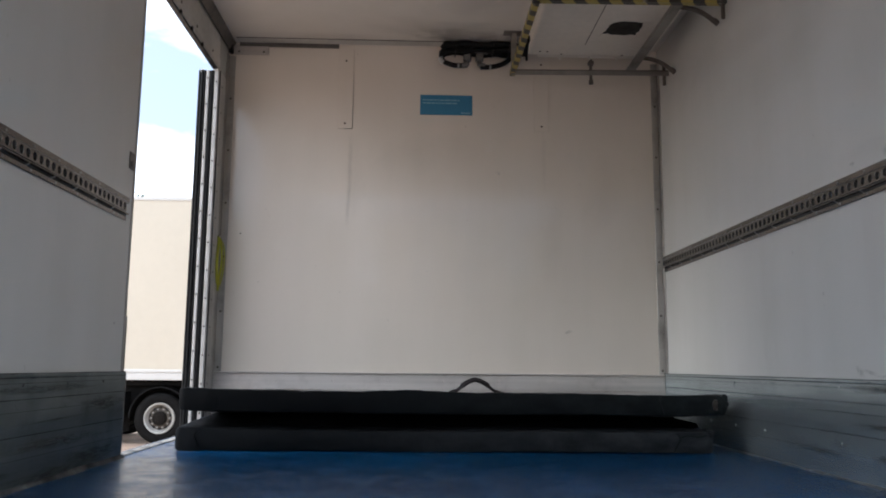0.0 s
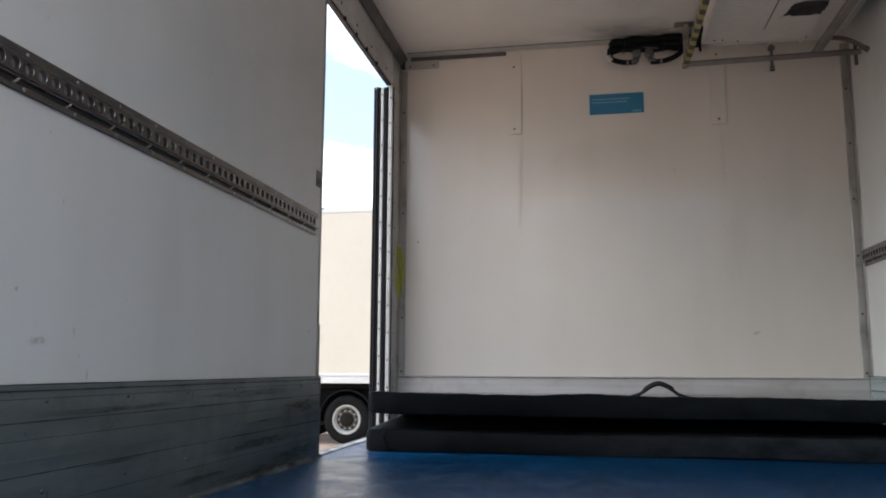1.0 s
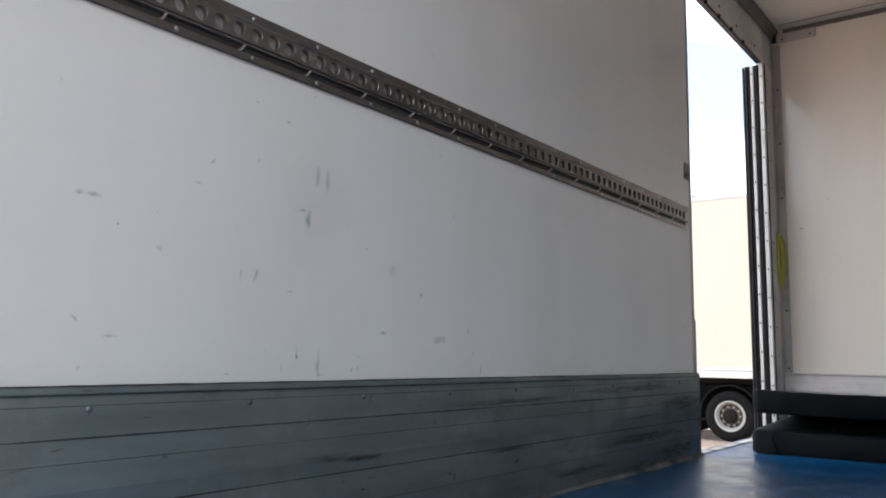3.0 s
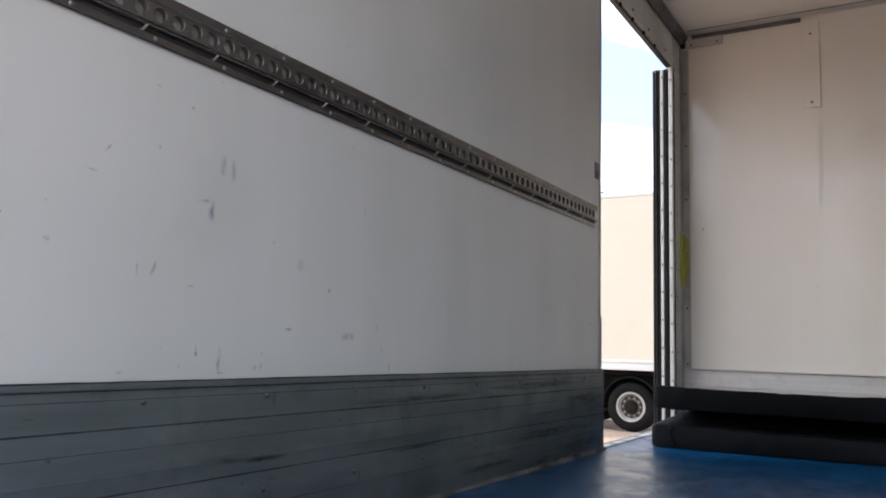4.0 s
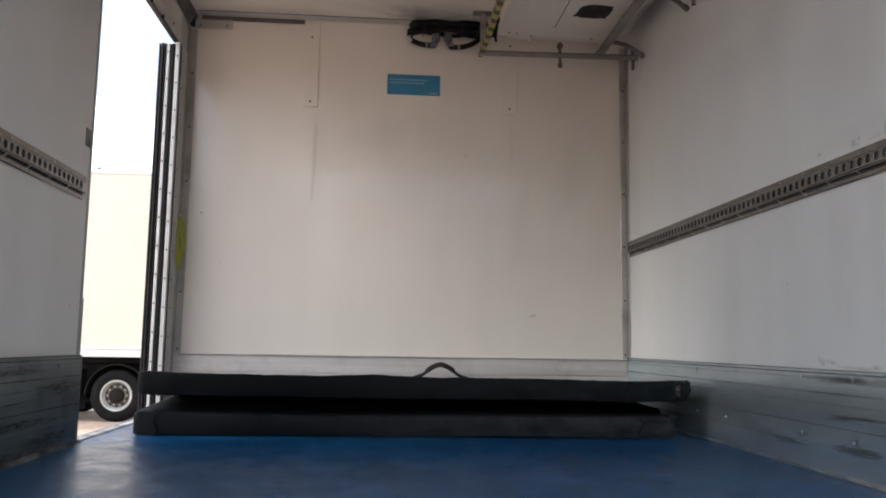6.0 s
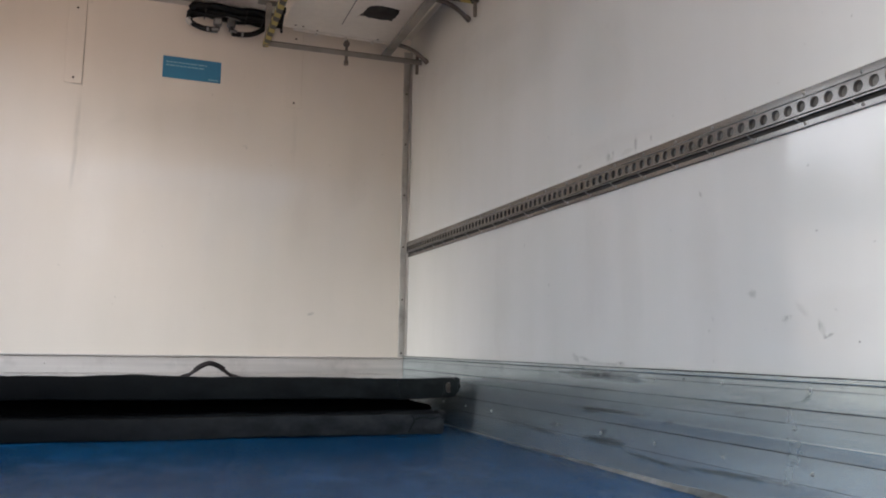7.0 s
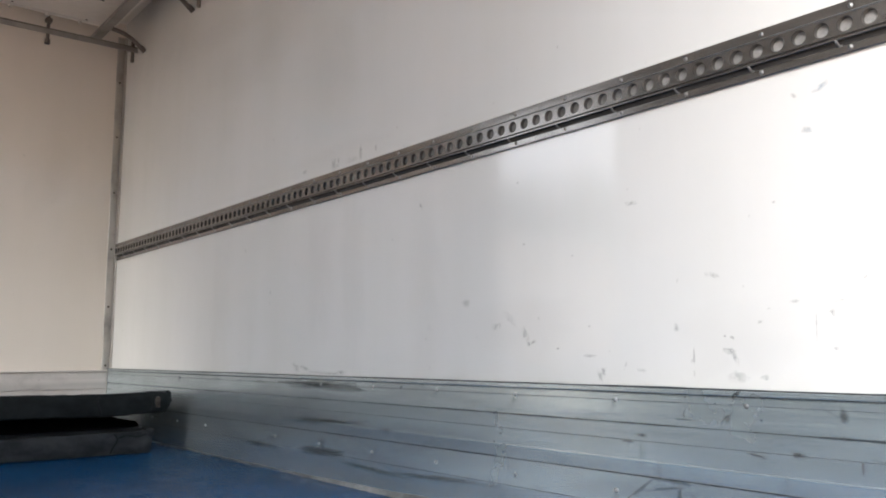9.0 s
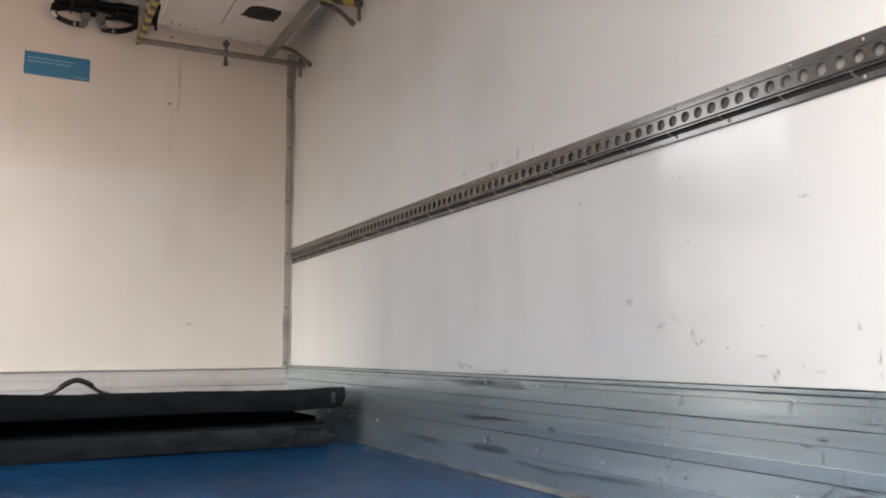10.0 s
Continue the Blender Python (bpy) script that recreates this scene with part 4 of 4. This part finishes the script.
# tops of trees far behind the lorry
def far_tree(x, y, height, seed, reach=0.7, loose=0.34, leaf=0.16, count=900):
    tree = thing("tree", "far leafy tree behind the lorry roof", "tree", "trees behind the lorry")
    tree.location = (x, y, GROUND)
    rng = random.Random(seed)
    bm = bmesh.new()
    rod(bm, (0, 0, 0), (0.1, 0, height * 0.6), 0.22, 8, 0.10)
    tips = []
    for k in range(9):
        a = 2.4 * k
        b = Vector((0.1, 0, height * (0.35 + 0.025 * k)))
        e = b + Vector((math.cos(a) * reach, math.sin(a) * reach, height * 0.28))
        rod(bm, b, e, 0.07, 6, 0.02)
        tips += [e, b.lerp(e, 0.6)]
    part("trunk", bm, M_BARK, tree, "brown trunk with limbs")
    verts, faces = [], []
    for k in range(count):
        c = rng.choice(tips) + Vector([rng.gauss(0, loose) for _ in range(3)])
        u = Vector([rng.uniform(-1, 1) for _ in range(3)]).normalized() * leaf
        v = u.orthogonal().normalized() * leaf * 0.5
        i = len(verts)
        verts += [c - u, c + v, c + u, c - v]
        faces.append((i, i + 1, i + 2, i + 3))
    me = bpy.data.meshes.new("crown")
    me.from_pydata(verts, [], faces)
    me.materials.append(M_FARLEAF)
    new("crown", me).parent = tree


far_tree(-16.4, 45.0, 13.0, 5, 0.75, 0.30, 0.075, 2600)
# three unseen trees, added to trim the sky reflected in the east wall
for x, y, h, seed in ((-27.5, 33.0, 12.6, 3), (-31.0, 31.5, 12.0, 8), (-35.0, 30.0, 13.4, 12)):
    far_tree(x, y, h, seed, 2.3, 0.8, 0.16, 5000)
TY = 15.38
lorry = thing("parked_lorry", "cream box lorry parked broadside in the sunny yard", "lorry")
lorry.location = (-4.86, TY, GROUND)
bm = bmesh.new()
box(bm, (-12.5, 0.0, 1.30), (1.7, 2.5, 4.585), 0.03, 2)
part("box_body", bm, M_CREAM, lorry)
bm = bmesh.new()
box(bm, (-12.5, -0.012, 4.545), (1.7, 0.03, 4.615), 0.01)
part("roof_rail", bm, M_BODYRAIL, lorry)
bm = bmesh.new()
box(bm, (-12.5, -0.02, 1.165), (1.7, 0.05, 1.30), 0.01)
box(bm, (-12.5, -0.028, 1.30), (1.7, 0.02, 1.36), 0.01)
part("side_rail", bm, M_BODYRAIL, lorry, "pale lower side rail")
bm = bmesh.new()
box(bm, (-12.5, 0.35, 0.62), (1.7, 0.55, 1.16), 0.02)
box(bm, (-12.5, 0.20, 1.05), (1.7, 2.3, 1.16), 0.02)
box(bm, (-12.5, 1.2, 0.35), (1.7, 1.3, 1.1), 0.02)
part("chassis", bm, M_CHASSIS, lorry)
bm = bmesh.new()
n = 18
arc = [[bm.verts.new((r * math.cos(math.pi * k / n), y, 0.49 + r * math.sin(math.pi * k / n))) for k in range(n + 1)] for r, y in ((0.56, 0.03), (0.56, 0.40), (0.535, 0.40), (0.535, 0.03))]
for k in range(n):
    for j in range(4):
        bm.faces.new((arc[j][k], arc[j][k + 1], arc[(j + 1) % 4][k + 1], arc[(j + 1) % 4][k]))
part("mudguard", bm, M_CHASSIS, lorry, smooth=True)


def wheel(parent, x):
    w = new("wheel")
    w.parent = parent
    w.location = (x, 0.06, 0.47)

    def lathe(profile, seg=40):
        bm = bmesh.new()
        rows = [[bm.verts.new((r * math.cos(2 * math.pi * k / seg), y, r * math.sin(2 * math.pi * k / seg))) for r, y in profile] for k in range(seg)]
        for k in range(seg):
            a, b = rows[k], rows[(k + 1) % seg]
            for i in range(len(profile) - 1):
                bm.faces.new((a[i], a[i + 1], b[i + 1], b[i]))
        return bm
    part("tyre", lathe([(0.285, 0.03), (0.30, 0.0), (0.36, -0.012), (0.43, 0.0), (0.462, 0.03), (0.47, 0.07), (0.47, 0.25), (0.44, 0.29), (0.30, 0.29)]), M_TYRE, w, smooth=True)
    part("rim", lathe([(0.288, 0.015), (0.275, -0.004), (0.252, 0.0), (0.240, 0.025), (0.222, 0.050), (0.214, 0.078)]), M_RIM, w, smooth=True)
    part("disc", lathe([(0.2139, 0.078), (0.20, 0.088), (0.165, 0.086), (0.135, 0.07), (0.13, 0.04)]), M_DISC, w, "dirty brown wheel disc", True)
    part("hub", lathe([(0.134, 0.06), (0.128, 0.0), (0.108, -0.02), (0.07, -0.022), (0.065, -0.034), (0.002, -0.036)], 24), M_HUB, w, "dark rusty hub", True)
    bm = bmesh.new()
    rod(bm, (0, 0.06, 0), (0, 0.09, 0), 0.016, 6)
    nut = mesh_of("wheel_nut", bm, M_RIM)
    spread("wheel_nut", nut, w, [(0.17 * math.cos(2 * math.pi * k / 10), 0, 0.17 * math.sin(2 * math.pi * k / 10)) for k in range(10)])
    # flat black discs stand for the shade inside the vent holes
    hole = mesh_of("vent_hole", rod(bmesh.new(), (0, 0.074, 0), (0, 0.090, 0), 0.027, 10), M_HOLE)
    spread("vent_hole", hole, w, [(0.20 * math.cos(2 * math.pi * (k + 0.5) / 10), 0, 0.20 * math.sin(2 * math.pi * (k + 0.5) / 10)) for k in range(10)])
    return w


wheel(lorry, 0.0)
wheel(lorry, -1.35)
for x in (0.0, -1.35):
    w = wheel(lorry, x)
    w.location, w.rotation_euler = (x, 2.44, 0.47), (0, 0, math.pi)
    part("axle", rod(bmesh.new(), (x, 0.3, 0.47), (x, 2.2, 0.47), 0.08, 12), M_CHASSIS, lorry)
part("mud_flap", box(bmesh.new(), (-0.66, 0.06, 0.22), (-0.645, 0.42, 0.95), 0.004), M_CHASSIS, lorry, "black rubber mud flap")
for side in (-1, 1):
    w = wheel(gear, 0.0)
    w.location, w.rotation_euler = (side * 1.22, 1.6, GROUND + 0.4702), (0, 0, radians(90 * side))


# ---- marks on the walls: y, z, half length, half width, slant, sort ----
def smudge(name, colour, strength, along=(1, 1, 0.45), soft=False):
    """A rubbed mark that thins out towards its rim."""
    m, t, b = material(name)
    b.inputs["Base Color"].default_value = (*colour, 1.0)
    b.inputs["Roughness"].default_value = 0.55
    fade = t.nodes.new("ShaderNodeAttribute")
    fade.attribute_name = "fade"
    grain = ramp(t, noise_of(t, 420.0, (1, 1, 0.6), 4), [(0.30, grey(0.35)), (0.65, grey(1.0))])
    broken = ramp(t, noise_of(t, 110.0, along, 5, 0.65), [(0.36, grey(0.12)), (0.56, grey(1.0))])
    grain = mix(t, grain, broken, 1.0, "MULTIPLY")
    if soft:
        grain = ramp(t, noise_of(t, 14.0, (1, 1, 0.3), 3), [(0.25, grey(0.55)), (0.7, grey(1.0))])
    a = t.nodes.new("ShaderNodeMath")
    a.operation = "MULTIPLY"
    t.links.new(fade.outputs["Fac"], a.inputs[0])
    t.links.new(grain, a.inputs[1])
    c = t.nodes.new("ShaderNodeMath")
    c.operation, c.use_clamp = "MULTIPLY", True
    c.inputs[1].default_value = strength
    t.links.new(a.outputs[0], c.inputs[0])
    t.links.new(c.outputs[0], b.inputs["Alpha"])
    return m


SMUDGES = (smudge("dark_rub", (0.09, 0.095, 0.10), 0.65), smudge("blue_rub", (0.12, 0.24, 0.38), 0.55), smudge("grey_rub", (0.30, 0.31, 0.30), 0.45), smudge("faint_run", (0.34, 0.31, 0.27), 0.16, soft=True), smudge("pale_wear_and_glint", (0.34, 0.40, 0.46), 0.5), smudge("kick_grime", (0.05, 0.05, 0.046), 0.9, (1, 0.12, 1)), smudge("soot", (0.03, 0.027, 0.024), 0.30, soft=True), smudge("dull_film_warm_tint", (0.30, 0.27, 0.23), 0.055, soft=True))


def wall_marks(parent, x, s, rows, grow=1.5, lay=lambda d, y, z: (d, y, z)):
    rng = random.Random(len(rows) + int(s))
    for sort in range(len(SMUDGES)):
        verts, faces, fades = [], [], []
        for y, z, half, wide, slant, k in rows:
            if k != sort:
                continue
            ca, sa = math.cos(radians(slant)), math.sin(radians(slant))
            base = len(verts)
            verts.append(lay(x + s * 0.0007, y, z))
            fades.append(1.0)
            n = 18
            for ring, f in ((0.55, 0.75), (1.0, 0.0)):
                for i in range(n):
                    a = 2 * math.pi * i / n
                    q = ring * grow * (1 + 0.25 * rng.uniform(-1, 1))
                    u, v = half * q * math.cos(a), wide * q * math.sin(a)
                    verts.append(lay(x + s * 0.0007, y + u * ca - v * sa, z + u * sa + v * ca))
                    fades.append(f * rng.uniform(0.6, 1.0))
            for i in range(n):
                j = (i + 1) % n
                faces.append((base, base + 1 + i, base + 1 + j))
                faces.append((base + 1 + i, base + 1 + n + i, base + 1 + n + j, base + 1 + j))
        if not verts:
            continue
        me = bpy.data.meshes.new("scuff_marks")
        me.from_pydata(verts, [], faces)
        layer = me.attributes.new("fade", "FLOAT", "POINT")
        layer.data.foreach_set("value", fades)
        me.materials.append(SMUDGES[sort])
        ob = new("scuff_marks", me)
        ob.parent = parent


WEST_MARKS = (
    [(1.44, 0.54, 0.012, 0.010, 60, 3), (1.2, 0.62, 0.10, 0.06, 60, 7), (2.1, 0.55, 0.20, 0.06, 88, 7), (2.7, 0.6, 0.22, 0.07, 90, 7), (2.2, 1.3, 0.25, 0.08, 5, 7)],
    [(0.767, 0.588, 0.0136, 0.003, -5, 0), (0.747, 0.587, 0.0055, 0.0027, 0, 2), (0.811, 0.55, 0.0021, 0.0018, 0, 0), (0.973, 0.677, 0.0067, 0.0021, 50, 0), (1.071, 0.7, 0.003, 0.003, 0, 2), (1.06, 0.803, 0.0042, 0.0012, -10, 0), (1.135, 0.785, 0.0039, 0.0024, 0, 0), (0.947, 0.637, 0.0091, 0.0018, 0, 2), (1.213, 0.697, 0.0151, 0.0073, 90, 2), (1.24, 0.692, 0.0182, 0.0054, 90, 2), (1.181, 0.628, 0.018, 0.0025, 5, 1), (1.193, 0.608, 0.0169, 0.0079, 84, 1), (1.042, 0.493, 0.0087, 0.0021, 90, 2), (1.075, 0.498, 0.0123, 0.0027, 70, 0)],
    [(0.755, 0.409, 0.005, 0.002, -40, 0), (1.155, 0.475, 0.0081, 0.0012, 0, 0), (0.809, 0.385, 0.0101, 0.0021, 0, 2), (0.766, 0.34, 0.0027, 0.0027, 0, 2), (1.176, 0.365, 0.0101, 0.0016, 90, 0), (1.177, 0.359, 0.003, 0.003, 0, 0), (1.141, 0.338, 0.0044, 0.0018, 75, 0), (1.23, 0.347, 0.0186, 0.0037, 90, 1), (1.238, 0.326, 0.0088, 0.0018, 0, 1), (1.34, 0.36, 0.0021, 0.0021, 0, 0), (1.339, 0.337, 0.0053, 0.0018, 75, 0), (1.323, 0.334, 0.0037, 0.0025, 71, 1), (1.412, 0.409, 0.0094, 0.0029, 0, 0), (1.459, 0.418, 0.0083, 0.0018, 83, 2)],
    [(1.538, 0.494, 0.0043, 0.0047, 71, 2), (1.023, 0.329, 0.0065, 0.0018, 0, 2), (1.773, 0.331, 0.01, 0.002, 90, 0), (1.536, 0.496, 0.003, 0.0022, 0, 0), (1.609, 0.399, 0.024, 0.007, 0, 2), (1.719, 0.422, 0.008, 0.003, 90, 2), (3.149, 0.488, 0.007, 0.004, 0, 0), (1.656, 0.686, 0.006, 0.0025, 90, 2)],
)
EAST_MARKS = (
    [(2.311, 0.992, 0.018, 0.0055, 90, 0), (2.438, 0.984, 0.013, 0.005, 95, 0), (2.23, 0.990, 0.008, 0.005, 90, 2), (2.36, 0.978, 0.03, 0.008, 0, 3), (2.012, 0.781, 0.008, 0.004, 60, 2), (1.622, 0.633, 0.0035, 0.002, 0, 0), (1.475, 0.592, 0.003, 0.002, 0, 0),
     (0.943, 0.756, 0.008, 0.004, 20, 1), (1.01, 0.641, 0.003, 0.002, 0, 2), (1.315, 0.684, 0.012, 0.004, 4, 2), (1.623, 0.425, 0.016, 0.007, 60, 2), (1.672, 0.462, 0.020, 0.008, 40, 3), (1.99, 0.420, 0.003, 0.002, 0, 0)],
    # broad smears; the upper ones also put warm bounced light into the colour
    [(3.18, 1.48, 0.30, 0.08, 8, 7), (3.9, 1.80, 0.32, 0.06, -6, 7), (2.87, 1.58, 0.22, 0.10, 12, 7), (2.45, 1.30, 0.10, 0.16, 0, 7), (3.4, 1.72, 0.34, 0.05, 4, 7), (4.3, 1.86, 0.18, 0.09, 0, 7), (2.55, 0.66, 0.18, 0.07, 90, 7), (2.35, 0.62, 0.22, 0.05, 90, 7),
     (1.62, 0.44, 0.13, 0.06, 0, 7), (1.10, 0.40, 0.10, 0.05, 0, 7), (2.0, 0.60, 0.20, 0.06, 88, 7), (2.45, 1.02, 0.22, 0.025, 0, 7), (3.3, 0.55, 0.2, 0.08, 90, 7)],
    [(1.602, 0.404, 0.01, 0.0035, 160, 0), (1.611, 0.401, 0.005, 0.004, 0, 0), (1.72, 0.444, 0.0132, 0.0066, 170, 2), (1.827, 0.506, 0.008, 0.014, 90, 2), (1.523, 0.391, 0.003, 0.0022, 0, 0), (1.401, 0.336, 0.014, 0.0045, 120, 2), (1.182, 0.375, 0.0142, 0.0014, 92, 0), (1.185, 0.365, 0.0036, 0.0032, 0, 0), (1.432, 0.437, 0.003, 0.002, 0, 2), (2.682, 0.341, 0.0202, 0.01, 23, 2), (2.626, 0.337, 0.0278, 0.0056, 10, 2), (2.487, 0.322, 0.0946, 0.0044, 2, 2), (2.406, 0.326, 0.0218, 0.0049, 0, 0), (1.116, 0.41, 0.002, 0.002, 0, 0)],
    [(1.102, 0.407, 0.0042, 0.0025, 30, 0), (1.1, 0.377, 0.0093, 0.0038, 70, 2), (1.11, 0.386, 0.0126, 0.0022, 5, 2), (0.982, 0.466, 0.0071, 0.0025, 0, 2), (1.029, 0.456, 0.0025, 0.0014, 0, 2), (0.948, 0.424, 0.021, 0.0009, 92, 0), (0.905, 0.464, 0.0088, 0.0019, 170, 2), (0.921, 0.446, 0.0038, 0.0033, 0, 2), (1.048, 0.433, 0.0049, 0.0025, 170, 2), (1.182, 0.341, 0.0055, 0.0019, 90, 2), (2.311, 0.99, 0.02, 0.0075, 90, 2), (2.461, 0.98, 0.0143, 0.0179, 139, 2), (2.648, 0.99, 0.0144, 0.0067, 0, 2), (0.915, 0.825, 0.012, 0.004, 150, 1)],
    [(0.962, 0.821, 0.005, 0.003, 40, 0), (1.406, 0.333, 0.012, 0.004, 60, 2), (1.398, 0.342, 0.008, 0.003, 70, 0), (1.096, 0.369, 0.010, 0.004, 70, 2), (1.108, 0.382, 0.010, 0.004, 10, 2), (1.095, 0.337, 0.016, 0.008, 0, 2),
     (0.918, 0.444, 0.006, 0.003, 90, 2), (0.918, 0.386, 0.004, 0.003, 0, 2), (1.301, 0.346, 0.009, 0.003, 5, 2), (1.137, 0.523, 0.012, 0.004, 15, 2), (0.867, 0.497, 0.006, 0.0015, 140, 0), (1.219, 0.428, 0.007, 0.005, 80, 2), (1.434, 0.375, 0.014, 0.003, 0, 2), (1.043, 0.337, 0.008, 0.004, 0, 2)],
)
KICK_MARKS = (
    [(2.491, 0.287, 0.17, 0.0108, 0, 5), (2.479, 0.179, 0.15, 0.0046, -1, 5), (2.499, 0.086, 0.0797, 0.0098, -3, 5), (2.319, 0.278, 0.0437, 0.0049, 0, 5), (2.16, 0.172, 0.0131, 0.0027, 0, 5), (2.81, 0.105, 0.024, 0.0039, 0, 5), (1.3, 0.222, 0.01, 0.002, 0, 5), (1.06, 0.205, 0.014, 0.0022, 10, 5), (0.985, 0.211, 0.006, 0.0025, 10, 5), (1.187, 0.119, 0.002, 0.006, 0, 5), (0.904, 0.244, 0.008, 0.002, 0, 5), (1.095, 0.306, 0.008, 0.002, 140, 5), (1.118, 0.263, 0.008, 0.0018, 135, 5), (1.24, 0.142, 0.05, 0.0018, 3, 5)],
    [(2.53, 0.180, 0.14, 0.004, -0.5, 5), (2.60, 0.172, 0.06, 0.003, 1, 5), (2.49, 0.087, 0.11, 0.010, -1, 5), (2.494, 0.111, 0.012, 0.012, 90, 5), (2.49, 0.287, 0.12, 0.008, 0, 5), (2.214, 0.109, 0.008, 0.004, 90, 5), (2.148, 0.172, 0.012, 0.004, 0, 5),
     (2.90, 0.075, 0.09, 0.006, 0, 5), (2.787, 0.108, 0.02, 0.004, 0, 5), (2.2, 0.06, 0.12, 0.004, 2, 5), (1.9, 0.07, 0.14, 0.005, -2, 5), (1.108, 0.266, 0.012, 0.002, 125, 0), (0.908, 0.279, 0.008, 0.005, 90, 5), (0.986, 0.212, 0.008, 0.003, 0, 5),
     (1.333, 0.208, 0.012, 0.002, 0, 5), (1.31, 0.116, 0.030, 0.0022, 145, 5), (1.24, 0.128, 0.028, 0.0015, 170, 5), (1.217, 0.119, 0.010, 0.003, 90, 5), (1.008, 0.164, 0.010, 0.0015, 90, 5), (0.884, 0.201, 0.010, 0.0015, 90, 5), (1.094, 0.304, 0.010, 0.002, 140, 5), (1.26, 0.160, 0.02, 0.0015, 90, 0), (1.30, 0.185, 0.025, 0.001, 90, 5)],
)
for rows in WEST_MARKS:
    wall_marks(wall_west, XW, 1, rows)
for rows in EAST_MARKS:
    wall_marks(wall_east, XE, -1, rows)
for rows in KICK_MARKS:
    wall_marks(wall_east, XE - 0.0142, -1, rows, 1.5)
WEST_KICK_MARKS = [(1.27, 0.172, 0.09, 0.007, -2, 5), (1.35, 0.166, 0.05, 0.005, -1, 5), (0.906, 0.207, 0.006, 0.003, 0, 0), (1.88, 0.140, 0.10, 0.004, 0, 5), (2.75, 0.108, 0.30, 0.010, 0, 5), (2.75, 0.120, 0.20, 0.006, 0, 5), (2.73, 0.178, 0.16, 0.003, 1, 5),
                   (2.70, 0.022, 0.25, 0.014, 0, 5), (3.0, 0.05, 0.20, 0.02, 0, 5), (2.3, 0.05, 0.15, 0.008, 0, 5), (1.9, 0.255, 0.2, 0.006, 0, 5), (2.6, 0.27, 0.3, 0.010, 0, 5), (3.05, 0.21, 0.15, 0.02, 0, 5)]
wall_marks(wall_west, XW + 0.0142, 1, WEST_KICK_MARKS, 1.4)
# small scratches and drips from the rivets of both kick boards
rng = random.Random(8)
for wall, x, s, y1 in ((wall_east, XE - 0.0142, -1, 4.5), (wall_west, XW + 0.0142, 1, 3.2)):
    rows = [(rng.uniform(0.5, y1), rng.choice((0.045, 0.09, 0.125, 0.2105, 0.225, 0.243, 0.262, 0.287, 0.303)) + rng.uniform(-0.006, 0.006), rng.uniform(0.003, 0.022),
             rng.uniform(0.0007, 0.0016), rng.choice((0, 3, -4, 8, 30, 140)), rng.choice((0, 5, 5))) for k in range(70)]
    rows += [(1.0745 + 0.2855 * k + 0.006, z - 0.012, 0.012, 0.0035, 90, 0) for k in range(1, 12) for z in (0.287, 0.109) if 1.0745 + 0.2855 * k < y1 and rng.random() < 0.7]
    wall_marks(wall, x, s, rows, 1.2)
FRONT_MARKS = [(-0.526, 1.44, 0.18, 0.012, 90, 3), (-0.532, 1.25, 0.12, 0.010, 88, 3), (-0.50, 1.36, 0.22, 0.05, 90, 7), (0.567, 1.52, 0.16, 0.014, 90, 7), (0.312, 1.42, 0.008, 0.005, 60, 2), (0.555, 1.42, 0.008, 0.004, 20, 3), (0.62, 1.05, 0.20, 0.05, 84, 7), (-0.1, 1.55, 0.28, 0.10, 10, 7), (0.9, 1.3, 0.2, 0.12, 70, 7), (0.69, 0.535, 0.018, 0.008, 20, 2),
               (0.70, 0.54, 0.010, 0.006, 0, 2), (-1.12, 1.06, 0.005, 0.005, 0, 0), (0.30, 1.43, 0.012, 0.003, 5, 2)]
CEILING_MARKS = [(0.06, 4.52, 0.20, 0.08, 8, 6), (0.20, 4.50, 0.22, 0.09, 0, 6), (0.0, 4.44, 0.12, 0.10, 30, 6), (0.19, 4.45, 0.28, 0.15, 0, 3), (0.22, 4.54, 0.26, 0.07, 0, 2), (0.0, 4.40, 0.3, 0.12, 10, 3), (-0.7, 4.52, 0.30, 0.06, 0, 3), (0.25, 3.9, 0.2, 0.3, 20, 3)]
wall_marks(wall_north, YF, -1, FRONT_MARKS, 1.3, lambda d, y, z: (y, d, z))
wall_marks(ceiling, ZC, -1, CEILING_MARKS, 1.4, lambda d, y, z: (y, z, d))
# pale flecks by the side opening: worn spots, and floor glints put into colour
rng = random.Random(17)
FLECKS = []
for k in range(260):
    y = rng.uniform(2.55, 4.35)
    x = XW + 0.03 + abs(rng.gauss(0, 0.16))
    FLECKS.append((x, y, rng.uniform(0.003, 0.016), rng.uniform(0.001, 0.004), rng.choice((0, 20, 75, 90, 110)), 4))
wall_marks(floor, 0.0, 1, FLECKS, 1.2, lambda d, y, z: (y, z, d))
STAINS = [(1.176, 2.925, 0.045, 0.018, 20, 5), (1.185, 2.89, 0.02, 0.014, 0, 5), (0.62, 2.55, 0.10, 0.03, 15, 7), (-0.35, 2.3, 0.16, 0.05, 40, 7)]
for k in range(45):
    STAINS.append((rng.uniform(-1.15, 1.15), rng.uniform(0.6, 3.5), rng.uniform(0.006, 0.03), rng.uniform(0.002, 0.009), rng.choice((0, 25, 70, 90, 120, 150)), rng.choice((0, 0, 2))))
wall_marks(floor, 0.0004, 1, STAINS, 1.2, lambda d, y, z: (y, z, d))
